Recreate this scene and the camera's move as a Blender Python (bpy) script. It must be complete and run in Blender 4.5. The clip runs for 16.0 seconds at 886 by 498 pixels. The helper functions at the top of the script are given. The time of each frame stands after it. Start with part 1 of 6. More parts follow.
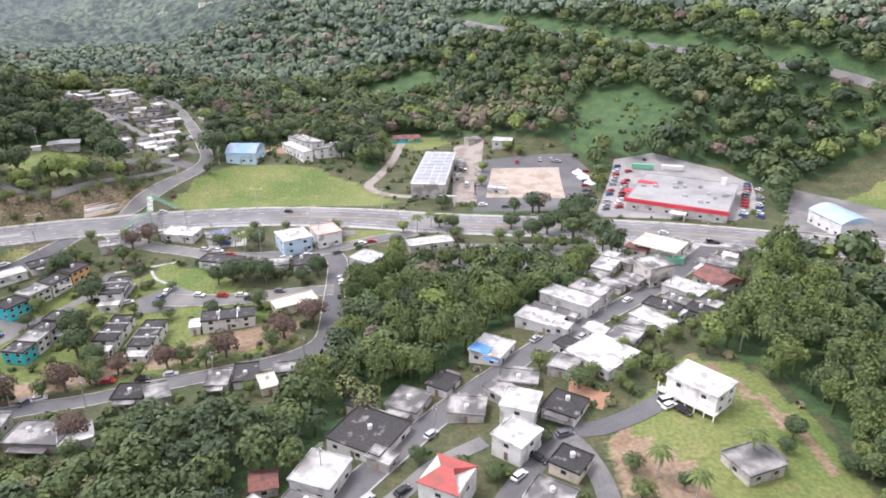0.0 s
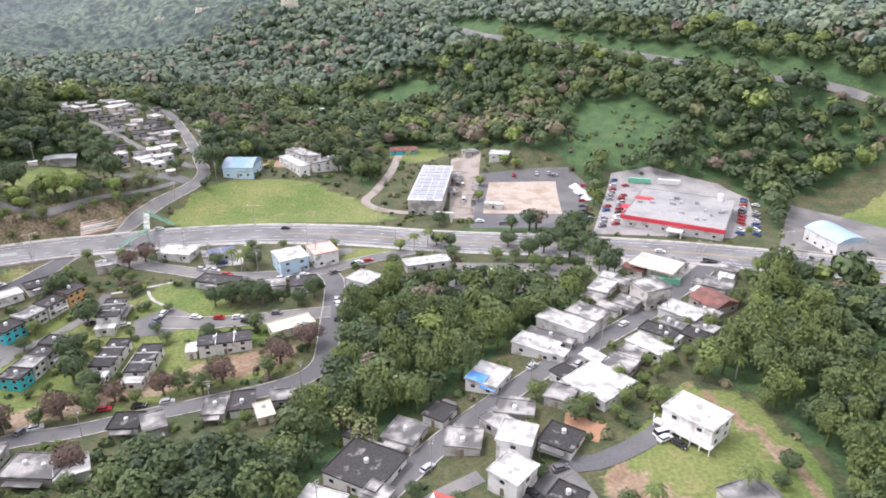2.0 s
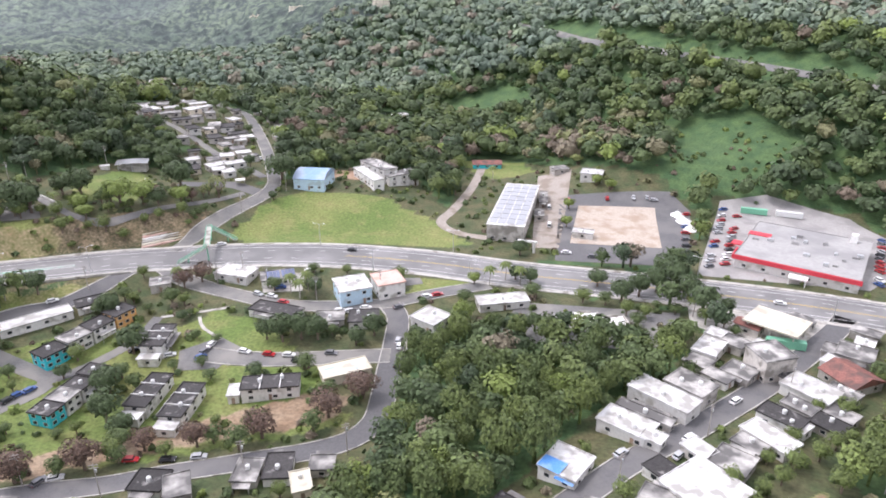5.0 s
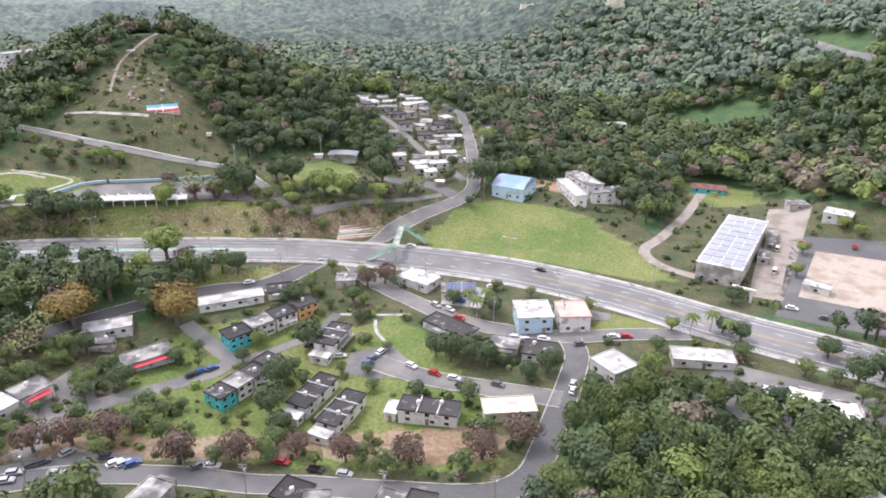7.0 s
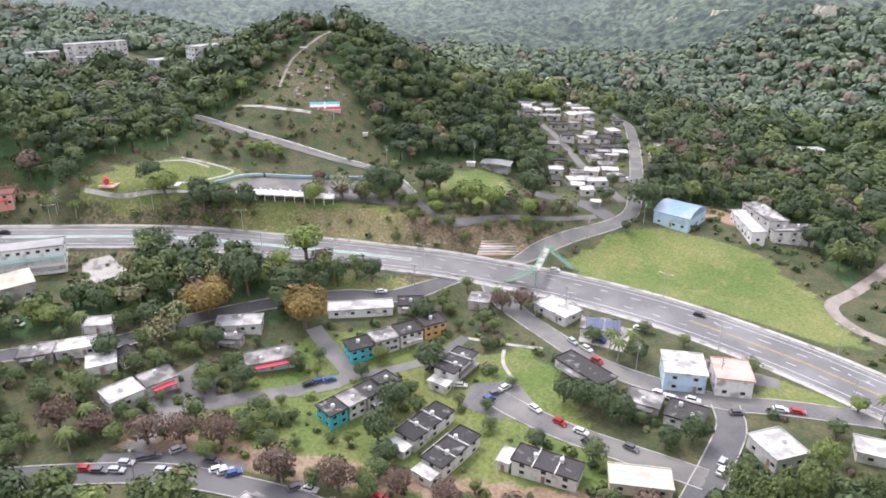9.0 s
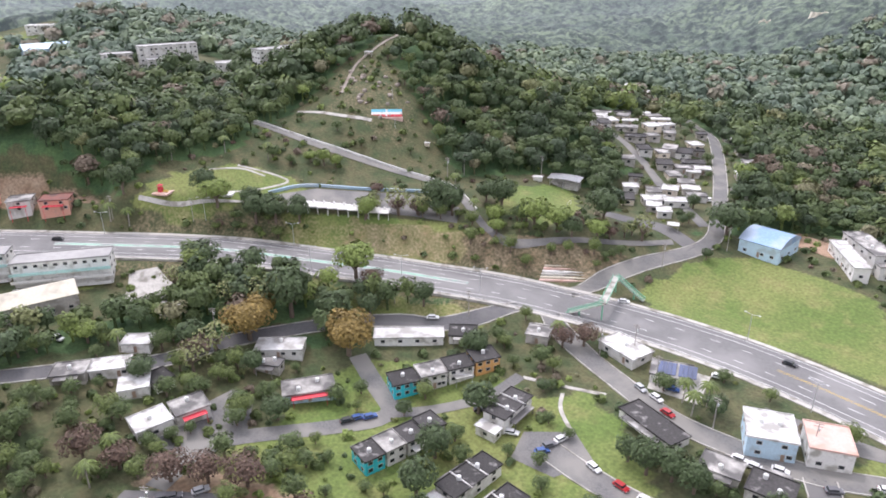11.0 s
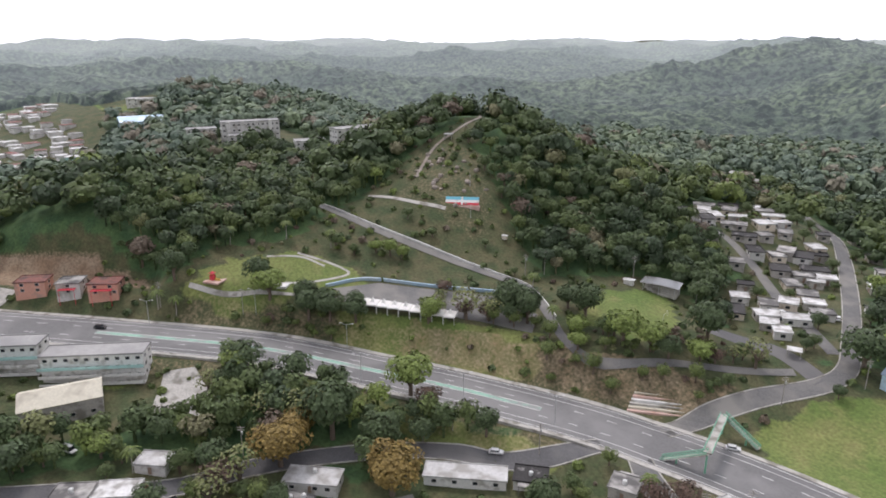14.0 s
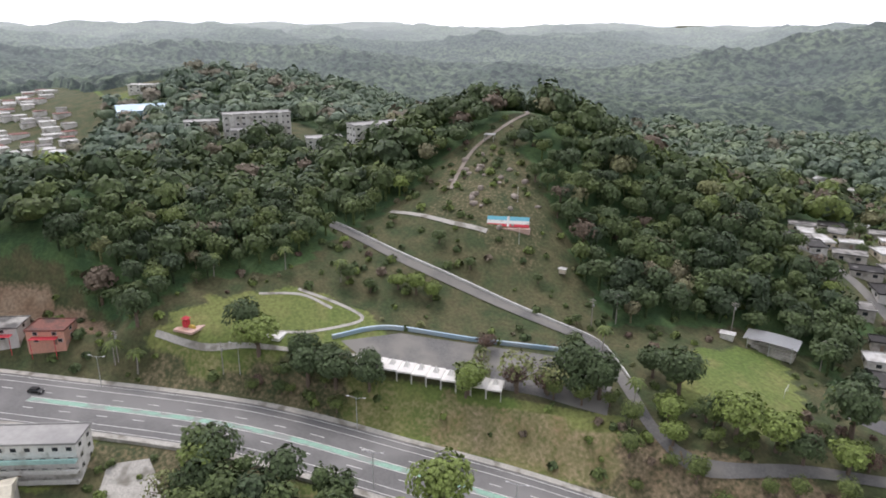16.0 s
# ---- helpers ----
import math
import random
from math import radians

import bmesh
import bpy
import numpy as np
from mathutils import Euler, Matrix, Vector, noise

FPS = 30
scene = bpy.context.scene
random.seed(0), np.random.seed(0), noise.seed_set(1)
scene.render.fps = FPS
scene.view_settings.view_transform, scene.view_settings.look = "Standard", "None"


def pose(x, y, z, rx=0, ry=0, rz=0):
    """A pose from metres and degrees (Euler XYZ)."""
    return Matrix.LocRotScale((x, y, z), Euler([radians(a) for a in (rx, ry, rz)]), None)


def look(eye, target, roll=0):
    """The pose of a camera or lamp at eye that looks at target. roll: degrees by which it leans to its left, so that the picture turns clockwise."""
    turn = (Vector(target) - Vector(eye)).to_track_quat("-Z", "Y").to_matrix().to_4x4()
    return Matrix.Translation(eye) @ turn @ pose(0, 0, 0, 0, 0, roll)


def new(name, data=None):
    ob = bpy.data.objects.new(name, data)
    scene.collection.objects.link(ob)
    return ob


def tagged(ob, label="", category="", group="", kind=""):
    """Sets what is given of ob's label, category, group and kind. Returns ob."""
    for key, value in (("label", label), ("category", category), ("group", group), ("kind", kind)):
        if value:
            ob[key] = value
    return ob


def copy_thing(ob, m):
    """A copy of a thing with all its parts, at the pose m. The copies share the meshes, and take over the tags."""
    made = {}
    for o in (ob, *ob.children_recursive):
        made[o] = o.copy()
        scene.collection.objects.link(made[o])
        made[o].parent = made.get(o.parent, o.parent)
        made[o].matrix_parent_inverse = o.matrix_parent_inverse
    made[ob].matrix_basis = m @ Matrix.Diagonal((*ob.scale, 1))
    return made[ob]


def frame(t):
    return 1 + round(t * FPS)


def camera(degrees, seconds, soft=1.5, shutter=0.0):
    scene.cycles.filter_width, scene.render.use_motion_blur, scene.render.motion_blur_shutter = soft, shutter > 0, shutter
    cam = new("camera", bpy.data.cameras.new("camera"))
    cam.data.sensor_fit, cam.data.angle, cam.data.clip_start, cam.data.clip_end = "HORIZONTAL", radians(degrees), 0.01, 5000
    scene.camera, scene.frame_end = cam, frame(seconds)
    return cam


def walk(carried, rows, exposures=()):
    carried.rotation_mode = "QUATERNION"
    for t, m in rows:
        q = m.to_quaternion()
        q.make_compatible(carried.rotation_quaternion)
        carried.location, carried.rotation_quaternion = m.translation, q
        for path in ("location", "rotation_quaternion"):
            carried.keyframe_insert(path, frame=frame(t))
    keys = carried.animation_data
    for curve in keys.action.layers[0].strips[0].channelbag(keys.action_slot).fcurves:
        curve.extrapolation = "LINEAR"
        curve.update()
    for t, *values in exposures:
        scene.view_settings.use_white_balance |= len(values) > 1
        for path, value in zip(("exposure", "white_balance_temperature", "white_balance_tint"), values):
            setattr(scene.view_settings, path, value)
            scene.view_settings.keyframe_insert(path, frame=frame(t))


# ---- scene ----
EXPOSURES = [(0.0, 0.02, 6300, 21), (13.3, 0.02, 6300, 21), (13.7, -0.32, 6400, 20), (14.0, -0.66, 6450, 18), (14.3, -1.3, 6450, 15), (14.5, -1.6, 6450, 15), (15.0, -1.76, 6450, 15), (15.5, -1.34, 6450, 16), (16.0, -0.62, 6500, 17)]
cam = camera(65.61, 16.0, soft=1.8)


def eye(x, y, z, down, turn, lean):
    """Camera pose: height z, tilted down and turned to its left by so many degrees."""
    return pose(x, y, z, 90 - down, 0, turn) @ pose(0, 0, 0, 0, 0, lean)


walk(cam, [
    (0.0, eye(0.70, 20.50, 111.66, 22.96, 0.24, -0.27)),
    (0.5, eye(-2.08, 34.36, 109.40, 23.45, -1.32, 0.05)),
    (1.0, eye(0.53, 40.60, 108.41, 23.41, -0.67, -0.20)),
    (1.5, eye(2.66, 27.49, 113.60, 22.76, 0.37, -0.31)),
    (2.0, eye(1.07, 23.77, 119.77, 23.08, 0.03, -0.18)),
    (2.5, eye(1.48, 29.84, 119.75, 23.13, 0.04, -0.21)),
    (3.0, eye(1.75, 35.28, 119.97, 23.18, 0.05, -0.21)),
    (3.2, eye(1.75, 37.51, 119.77, 23.07, -0.02, -0.31)),
    (5.3, eye(2.76, 62.97, 119.94, 23.31, 9.45, -0.25)),
    (5.5, eye(2.86, 65.26, 120.04, 23.39, 10.62, -0.27)),
    (6.0, eye(2.60, 70.61, 120.24, 23.38, 15.30, -0.18)),
    (6.5, eye(2.79, 76.53, 120.36, 23.38, 22.21, -0.09)),
    (7.0, eye(2.32, 82.42, 120.28, 23.36, 26.13, -0.05)),
    (7.5, eye(1.64, 87.96, 120.09, 23.32, 29.88, -0.03)),
    (8.0, eye(0.66, 93.18, 120.04, 23.29, 33.77, 0.01)),
    (8.5, eye(-0.94, 98.57, 119.93, 23.28, 37.16, 0.08)),
    (9.0, eye(-2.95, 104.02, 119.59, 23.25, 40.51, 0.15)),
    (9.2, eye(-3.96, 106.00, 119.50, 23.24, 41.91, 0.17)),
    (11.3, eye(-15.72, 126.60, 120.21, 23.39, 48.55, 0.03)),
    (11.5, eye(-16.96, 128.81, 120.33, 23.46, 49.62, 0.16)),
    (12.0, eye(-20.44, 133.38, 120.50, 23.48, 49.86, 0.05)),
    (12.5, eye(-24.12, 137.64, 120.61, 23.50, 49.89, 0.01)),
    (13.0, eye(-27.93, 141.83, 120.89, 23.23, 49.92, 0.03)),
    (13.5, eye(-31.97, 145.90, 120.93, 20.67, 49.94, 0.04)),
    (14.0, eye(-38.12, 151.59, 120.52, 17.49, 54.53, 0.01)),
    (14.5, eye(-51.57, 161.71, 119.97, 17.11, 58.22, 0.03)),
    (15.0, eye(-66.45, 169.84, 118.31, 17.35, 58.20, 0.09)),
    (15.5, eye(-81.42, 178.04, 117.39, 17.81, 57.81, 0.26)),
    (16.0, eye(-96.19, 186.34, 117.18, 18.65, 56.79, 0.31)),
], EXPOSURES)

# ---- sky and sun ----
world = bpy.data.worlds.new("overcast_sky")
scene.world = world
world.use_nodes = True
wn, wl = world.node_tree.nodes, world.node_tree.links
wn.clear()
sky = wn.new("ShaderNodeTexSky")
sky.sky_type, sky.sun_disc = "NISHITA", False
sky.sun_elevation, sky.sun_rotation = radians(60), radians(277)
cloud_place = wn.new("ShaderNodeTexCoord")
stretch = wn.new("ShaderNodeMapping")
stretch.inputs["Scale"].default_value = (1.6, 1.6, 7.0)
cloud_noise = wn.new("ShaderNodeTexNoise")
cloud_noise.inputs["Scale"].default_value, cloud_noise.inputs["Detail"].default_value = 1.7, 7
cloud_ramp = wn.new("ShaderNodeValToRGB")
cloud_ramp.color_ramp.elements[0].position, cloud_ramp.color_ramp.elements[0].color = 0.36, (9.9, 10.4, 11.3, 1)
cloud_ramp.color_ramp.elements[1].position, cloud_ramp.color_ramp.elements[1].color = 0.56, (13.0, 13.4, 14.0, 1)
cover = wn.new("ShaderNodeMix")
cover.data_type = "RGBA"
cover.inputs["Factor"].default_value = 0.88
sky_out, sky_back = wn.new("ShaderNodeOutputWorld"), wn.new("ShaderNodeBackground")
sky_back.inputs["Strength"].default_value = 0.118
wl.new(cloud_place.outputs["Generated"], stretch.inputs["Vector"])
wl.new(stretch.outputs["Vector"], cloud_noise.inputs["Vector"])
wl.new(cloud_noise.outputs["Fac"], cloud_ramp.inputs["Fac"])
wl.new(sky.outputs["Color"], cover.inputs["A"])
toward_sun = wn.new("ShaderNodeVectorMath")
toward_sun.operation = "DOT_PRODUCT"
toward_sun.inputs[1].default_value = (-0.86, 0.48, 0.16)
glare = wn.new("ShaderNodeMapRange")
glare.inputs["From Min"].default_value, glare.inputs["From Max"].default_value = 0.0, 1.0
glare.inputs["To Min"].default_value, glare.inputs["To Max"].default_value = 0.85, 2.3
brighter = wn.new("ShaderNodeVectorMath")
brighter.operation = "SCALE"
wl.new(cloud_place.outputs["Generated"], toward_sun.inputs[0])
wl.new(toward_sun.outputs["Value"], glare.inputs["Value"])
wl.new(cloud_ramp.outputs["Color"], brighter.inputs[0])
wl.new(glare.outputs["Result"], brighter.inputs["Scale"])
wl.new(brighter.outputs["Vector"], cover.inputs["B"])
wl.new(cover.outputs["Result"], sky_back.inputs["Color"])
wl.new(sky_back.outputs["Background"], sky_out.inputs["Surface"])

sun = new("sun", bpy.data.lights.new("sun", "SUN"))
sun.data.energy, sun.data.angle, sun.data.color = 2.1, radians(12), (1.0, 0.96, 0.9)
sun.matrix_world = look((-170, 20, 300), (0, 0, 0))

# ---- materials ----
def material(name, colour, rough=0.8, scale=0.5, vary=0.25, dirt=None, dirt_amount=0.0, dirt_scale=0.15, bump=0.15, metal=0.0, spread=0.0):
    """A surface with fine grain, broad patches, stains of another colour and a fine relief, all at world size."""
    m = bpy.data.materials.new(name)
    m.use_nodes = True
    n, l = m.node_tree.nodes, m.node_tree.links
    shader = n["Principled BSDF"]
    shader.inputs["Roughness"].default_value, shader.inputs["Metallic"].default_value = rough, metal
    geo = n.new("ShaderNodeNewGeometry")
    grain, broad = n.new("ShaderNodeTexNoise"), n.new("ShaderNodeTexNoise")
    grain.inputs["Scale"].default_value, grain.inputs["Detail"].default_value = scale * 4, 6
    broad.inputs["Scale"].default_value, broad.inputs["Detail"].default_value = dirt_scale, 8
    for tex in (grain, broad):
        l.new(geo.outputs["Position"], tex.inputs["Vector"])
    shade = n.new("ShaderNodeMapRange")
    shade.inputs["From Min"].default_value, shade.inputs["From Max"].default_value = 0.3, 0.7
    shade.inputs["To Min"].default_value, shade.inputs["To Max"].default_value = 1 - vary, 1 + vary
    l.new(grain.outputs["Fac"], shade.inputs["Value"])
    value = shade.outputs["Result"]
    if spread:
        info = n.new("ShaderNodeObjectInfo")
        each = n.new("ShaderNodeMapRange")
        each.inputs["To Min"].default_value, each.inputs["To Max"].default_value = 1 - spread, 1 + spread
        l.new(info.outputs["Random"], each.inputs["Value"])
        times = n.new("ShaderNodeMath")
        times.operation = "MULTIPLY"
        l.new(value, times.inputs[0]), l.new(each.outputs["Result"], times.inputs[1])
        value = times.outputs["Value"]
    tone = n.new("ShaderNodeVectorMath")
    tone.operation = "SCALE"
    tone.inputs[0].default_value = colour
    l.new(value, tone.inputs["Scale"])
    result = tone.outputs["Vector"]
    if dirt:
        step = n.new("ShaderNodeMapRange")
        step.inputs["From Min"].default_value, step.inputs["From Max"].default_value = 0.62 - dirt_amount * 0.3, 0.72 - dirt_amount * 0.2
        l.new(broad.outputs["Fac"], step.inputs["Value"])
        mix = n.new("ShaderNodeMix")
        mix.data_type = "RGBA"
        l.new(step.outputs["Result"], mix.inputs["Factor"])
        l.new(result, mix.inputs["A"])
        mix.inputs["B"].default_value = (*dirt, 1)
        result = mix.outputs["Result"]
    l.new(result, shader.inputs["Base Color"])
    if bump:
        relief = n.new("ShaderNodeBump")
        relief.inputs["Strength"].default_value, relief.inputs["Distance"].default_value = bump, 0.1
        l.new(grain.outputs["Fac"], relief.inputs["Height"])
        l.new(relief.outputs["Normal"], shader.inputs["Normal"])
    return m


MAT = {
    "asphalt": material("asphalt", (0.125, 0.123, 0.125), 0.9, 0.4, 0.15, (0.17, 0.165, 0.16), 0.5, 0.06),
    "old_asphalt": material("old_asphalt", (0.16, 0.157, 0.153), 0.92, 0.4, 0.2, (0.24, 0.23, 0.21), 0.6, 0.07),
    "highway": material("highway", (0.175, 0.172, 0.17), 0.9, 0.3, 0.12, (0.24, 0.235, 0.23), 0.6, 0.05),
    "concrete": material("concrete", (0.48, 0.46, 0.42), 0.85, 0.5, 0.2, (0.25, 0.235, 0.2), 0.4, 0.25),
    "sand_pad": material("sand_pad", (0.45, 0.385, 0.32), 0.95, 0.3, 0.15, (0.36, 0.28, 0.21), 0.5, 0.12),
    "car_park": material("car_park", (0.36, 0.345, 0.33), 0.92, 0.4, 0.15, (0.27, 0.26, 0.25), 0.5, 0.08),
    "gravel": material("gravel", (0.34, 0.3, 0.26), 0.95, 0.6, 0.25, (0.24, 0.2, 0.16), 0.5, 0.15),
    "white_paint": material("white_paint", (0.78, 0.77, 0.74), 0.7, 0.6, 0.1, (0.45, 0.43, 0.39), 0.25, 0.35),
    "yellow_paint": material("yellow_paint", (0.6, 0.42, 0.1), 0.8, 0.8, 0.2),
    "green_paint": material("green_paint", (0.3, 0.5, 0.4), 0.8, 0.5, 0.2, (0.3, 0.32, 0.3), 0.5, 0.2),
    "white_wall": material("white_wall", (0.7, 0.685, 0.65), 0.85, 0.4, 0.08, (0.42, 0.4, 0.35), 0.35, 0.3, spread=0.12),
    "cream_wall": material("cream_wall", (0.74, 0.66, 0.54), 0.85, 0.4, 0.1, (0.4, 0.34, 0.26), 0.35, 0.3, spread=0.1),
    "grey_wall": material("grey_wall", (0.5, 0.47, 0.43), 0.88, 0.4, 0.12, (0.27, 0.25, 0.22), 0.5, 0.3, spread=0.2),
    "turquoise_wall": material("turquoise_wall", (0.03, 0.5, 0.58), 0.8, 0.5, 0.1, (0.1, 0.38, 0.42), 0.3, 0.3),
    "blue_wall": material("blue_wall", (0.5, 0.66, 0.76), 0.8, 0.5, 0.08, (0.4, 0.5, 0.55), 0.3, 0.3),
    "pale_green_wall": material("pale_green_wall", (0.42, 0.66, 0.62), 0.8, 0.5, 0.08, (0.36, 0.5, 0.48), 0.3, 0.3),
    "orange_wall": material("orange_wall", (0.7, 0.38, 0.14), 0.8, 0.5, 0.1, (0.5, 0.3, 0.15), 0.3, 0.3),
    "salmon_wall": material("salmon_wall", (0.68, 0.36, 0.27), 0.8, 0.5, 0.1, (0.5, 0.32, 0.26), 0.3, 0.3),
    "white_roof": material("white_roof", (0.64, 0.635, 0.62), 0.75, 0.3, 0.14, (0.36, 0.345, 0.32), 0.55, 0.3, spread=0.14),
    "grey_roof": material("grey_roof", (0.4, 0.385, 0.36), 0.9, 0.4, 0.25, (0.13, 0.125, 0.12), 0.75, 0.2, spread=0.25),
    "dark_roof": material("dark_roof", (0.045, 0.042, 0.041), 0.85, 0.4, 0.3, (0.24, 0.23, 0.22), 0.08, 0.35, spread=0.3),
    "red_roof": material("red_roof", (0.46, 0.1, 0.085), 0.75, 0.4, 0.15, (0.32, 0.1, 0.08), 0.4, 0.3),
    "rust_roof": material("rust_roof", (0.24, 0.1, 0.08), 0.8, 0.5, 0.25, (0.12, 0.07, 0.06), 0.5, 0.3),
    "salmon_roof": material("salmon_roof", (0.64, 0.45, 0.39), 0.8, 0.4, 0.1, (0.55, 0.35, 0.28), 0.4, 0.2),
    "pale_roof": material("pale_roof", (0.62, 0.58, 0.47), 0.8, 0.4, 0.1, (0.45, 0.41, 0.33), 0.4, 0.2),
    "blue_roof": material("blue_roof", (0.2, 0.33, 0.5), 0.5, 0.3, 0.12, (0.32, 0.4, 0.5), 0.5, 0.1, metal=0.2),
    "light_blue_roof": material("light_blue_roof", (0.36, 0.5, 0.62), 0.5, 0.3, 0.1, (0.48, 0.56, 0.62), 0.5, 0.1, metal=0.2),
    "store_roof": material("store_roof", (0.37, 0.362, 0.35), 0.85, 0.2, 0.1, (0.28, 0.275, 0.27), 0.5, 0.06),
    "blue_tarp": material("blue_tarp", (0.1, 0.3, 0.68), 0.5, 0.6, 0.15, (0.25, 0.42, 0.7), 0.4, 0.3),
    "red_trim": material("red_trim", (0.62, 0.05, 0.07), 0.6, 0.5, 0.1),
    "metal": material("metal", (0.55, 0.56, 0.57), 0.45, 0.8, 0.1, metal=0.7),
    "green_metal": material("green_metal", (0.2, 0.5, 0.34), 0.5, 0.8, 0.12, metal=0.1),
    "sky_blue": material("sky_blue", (0.16, 0.5, 0.62), 0.7, 0.5, 0.08),
    "tent": material("tent", (0.8, 0.78, 0.74), 0.7, 0.4, 0.06),
    "solar": material("solar", (0.04, 0.06, 0.14), 0.25, 0.8, 0.15, spread=0.2),
    "solar_pale": material("solar_pale", (0.33, 0.34, 0.365), 0.35, 0.8, 0.1, spread=0.1),
    "tank": material("tank", (0.7, 0.7, 0.68), 0.6, 0.8, 0.1),
    "frame": material("frame", (0.6, 0.58, 0.55), 0.6, 0.8, 0.1),
    "door": material("door", (0.28, 0.2, 0.15), 0.6, 0.8, 0.2, spread=0.4),
    "glass": material("glass", (0.03, 0.035, 0.04), 0.12, 0.8, 0.1, bump=0),
    "tyre": material("tyre", (0.02, 0.02, 0.02), 0.9, 1, 0.1),
    "rock": material("rock", (0.36, 0.31, 0.27), 0.95, 0.5, 0.3, (0.2, 0.17, 0.14), 0.5, 0.4),
    "earth": material("earth", (0.38, 0.26, 0.18), 0.95, 0.4, 0.25, (0.25, 0.17, 0.11), 0.5, 0.3),
    "terracotta": material("terracotta", (0.42, 0.23, 0.14), 0.9, 0.5, 0.15),
    "bark": material("bark", (0.17, 0.13, 0.1), 0.95, 1, 0.3),
    "pole": material("pole", (0.36, 0.33, 0.3), 0.9, 1, 0.15),
    "lamp_red": material("lamp_red", (0.4, 0.02, 0.02), 0.4, 1, 0.1),
    "lamp_clear": material("lamp_clear", (0.7, 0.7, 0.7), 0.3, 1, 0.1),
}
for paint, tint in (("white", (0.75, 0.75, 0.74)), ("black", (0.015, 0.015, 0.017)), ("red", (0.4, 0.02, 0.025)),
                    ("silver", (0.45, 0.46, 0.47)), ("blue", (0.03, 0.08, 0.25)), ("grey", (0.12, 0.12, 0.13))):
    MAT["car_" + paint] = material("car_" + paint, tint, 0.3, 1, 0.04, bump=0)


def leaf_material(name, stops, uneven=0.2, fine=1.3, hollow_shade=0.42):
    """Foliage whose hue follows the tint that each plant carries, with lighter and darker leaves and fine tufts with
    painted shade.
    """
    m = bpy.data.materials.new(name)
    m.use_nodes = True
    n, l = m.node_tree.nodes, m.node_tree.links
    shader = n["Principled BSDF"]
    shader.inputs["Roughness"].default_value = 0.75
    hue, geo = n.new("ShaderNodeAttribute"), n.new("ShaderNodeNewGeometry")
    hue.attribute_name = "tint"
    ramp_node = n.new("ShaderNodeValToRGB")
    bar = ramp_node.color_ramp
    bar.elements[0].position, bar.elements[0].color = stops[0][0], (*stops[0][1], 1)
    bar.elements[1].position, bar.elements[1].color = stops[-1][0], (*stops[-1][1], 1)
    for place, colour in stops[1:-1]:
        bar.elements.new(place).color = (*colour, 1)
    leaf = n.new("ShaderNodeMapRange")
    leaf.inputs["To Min"].default_value, leaf.inputs["To Max"].default_value = 1 - uneven, 1 + uneven
    scale = n.new("ShaderNodeVectorMath")
    scale.operation = "SCALE"
    l.new(hue.outputs["Fac"], ramp_node.inputs["Fac"])
    l.new(geo.outputs["Random Per Island"], leaf.inputs["Value"])
    l.new(ramp_node.outputs["Color"], scale.inputs[0])
    tuft, tuft_shade = n.new("ShaderNodeTexNoise"), n.new("ShaderNodeMapRange")
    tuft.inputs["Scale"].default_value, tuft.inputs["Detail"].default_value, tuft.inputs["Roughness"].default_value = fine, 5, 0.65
    # hollows of the tufts darkened in the colour, as painted shade
    tuft_shade.inputs["From Min"].default_value, tuft_shade.inputs["From Max"].default_value = 0.33, 0.67
    tuft_shade.inputs["To Min"].default_value, tuft_shade.inputs["To Max"].default_value = hollow_shade, 1.4
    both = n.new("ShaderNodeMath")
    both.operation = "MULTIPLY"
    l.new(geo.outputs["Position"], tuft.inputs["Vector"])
    l.new(tuft.outputs["Fac"], tuft_shade.inputs["Value"])
    l.new(leaf.outputs["Result"], both.inputs[0]), l.new(tuft_shade.outputs["Result"], both.inputs[1])
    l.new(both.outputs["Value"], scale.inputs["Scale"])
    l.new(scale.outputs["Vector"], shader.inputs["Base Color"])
    relief = n.new("ShaderNodeBump")
    relief.inputs["Strength"].default_value, relief.inputs["Distance"].default_value = 0.9, 0.5 / fine
    l.new(tuft.outputs["Fac"], relief.inputs["Height"])
    l.new(relief.outputs["Normal"], shader.inputs["Normal"])
    return m


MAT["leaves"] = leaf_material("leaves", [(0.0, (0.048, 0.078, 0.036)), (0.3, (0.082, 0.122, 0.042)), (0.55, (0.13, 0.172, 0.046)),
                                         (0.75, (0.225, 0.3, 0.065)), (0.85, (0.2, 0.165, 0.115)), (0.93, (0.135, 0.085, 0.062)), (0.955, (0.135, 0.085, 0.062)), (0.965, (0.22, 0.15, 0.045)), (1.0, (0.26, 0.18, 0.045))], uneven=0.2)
# farther forest: haze painted into the leaf colour, paler, bluer and flatter
MAT["hazed_leaves"] = leaf_material("hazed_leaves", [(0.0, (0.11, 0.155, 0.115)), (0.3, (0.15, 0.2, 0.135)), (0.6, (0.19, 0.245, 0.14)), (0.85, (0.22, 0.195, 0.145)), (1.0, (0.22, 0.175, 0.125))], uneven=0.15, fine=0.7, hollow_shade=0.66)


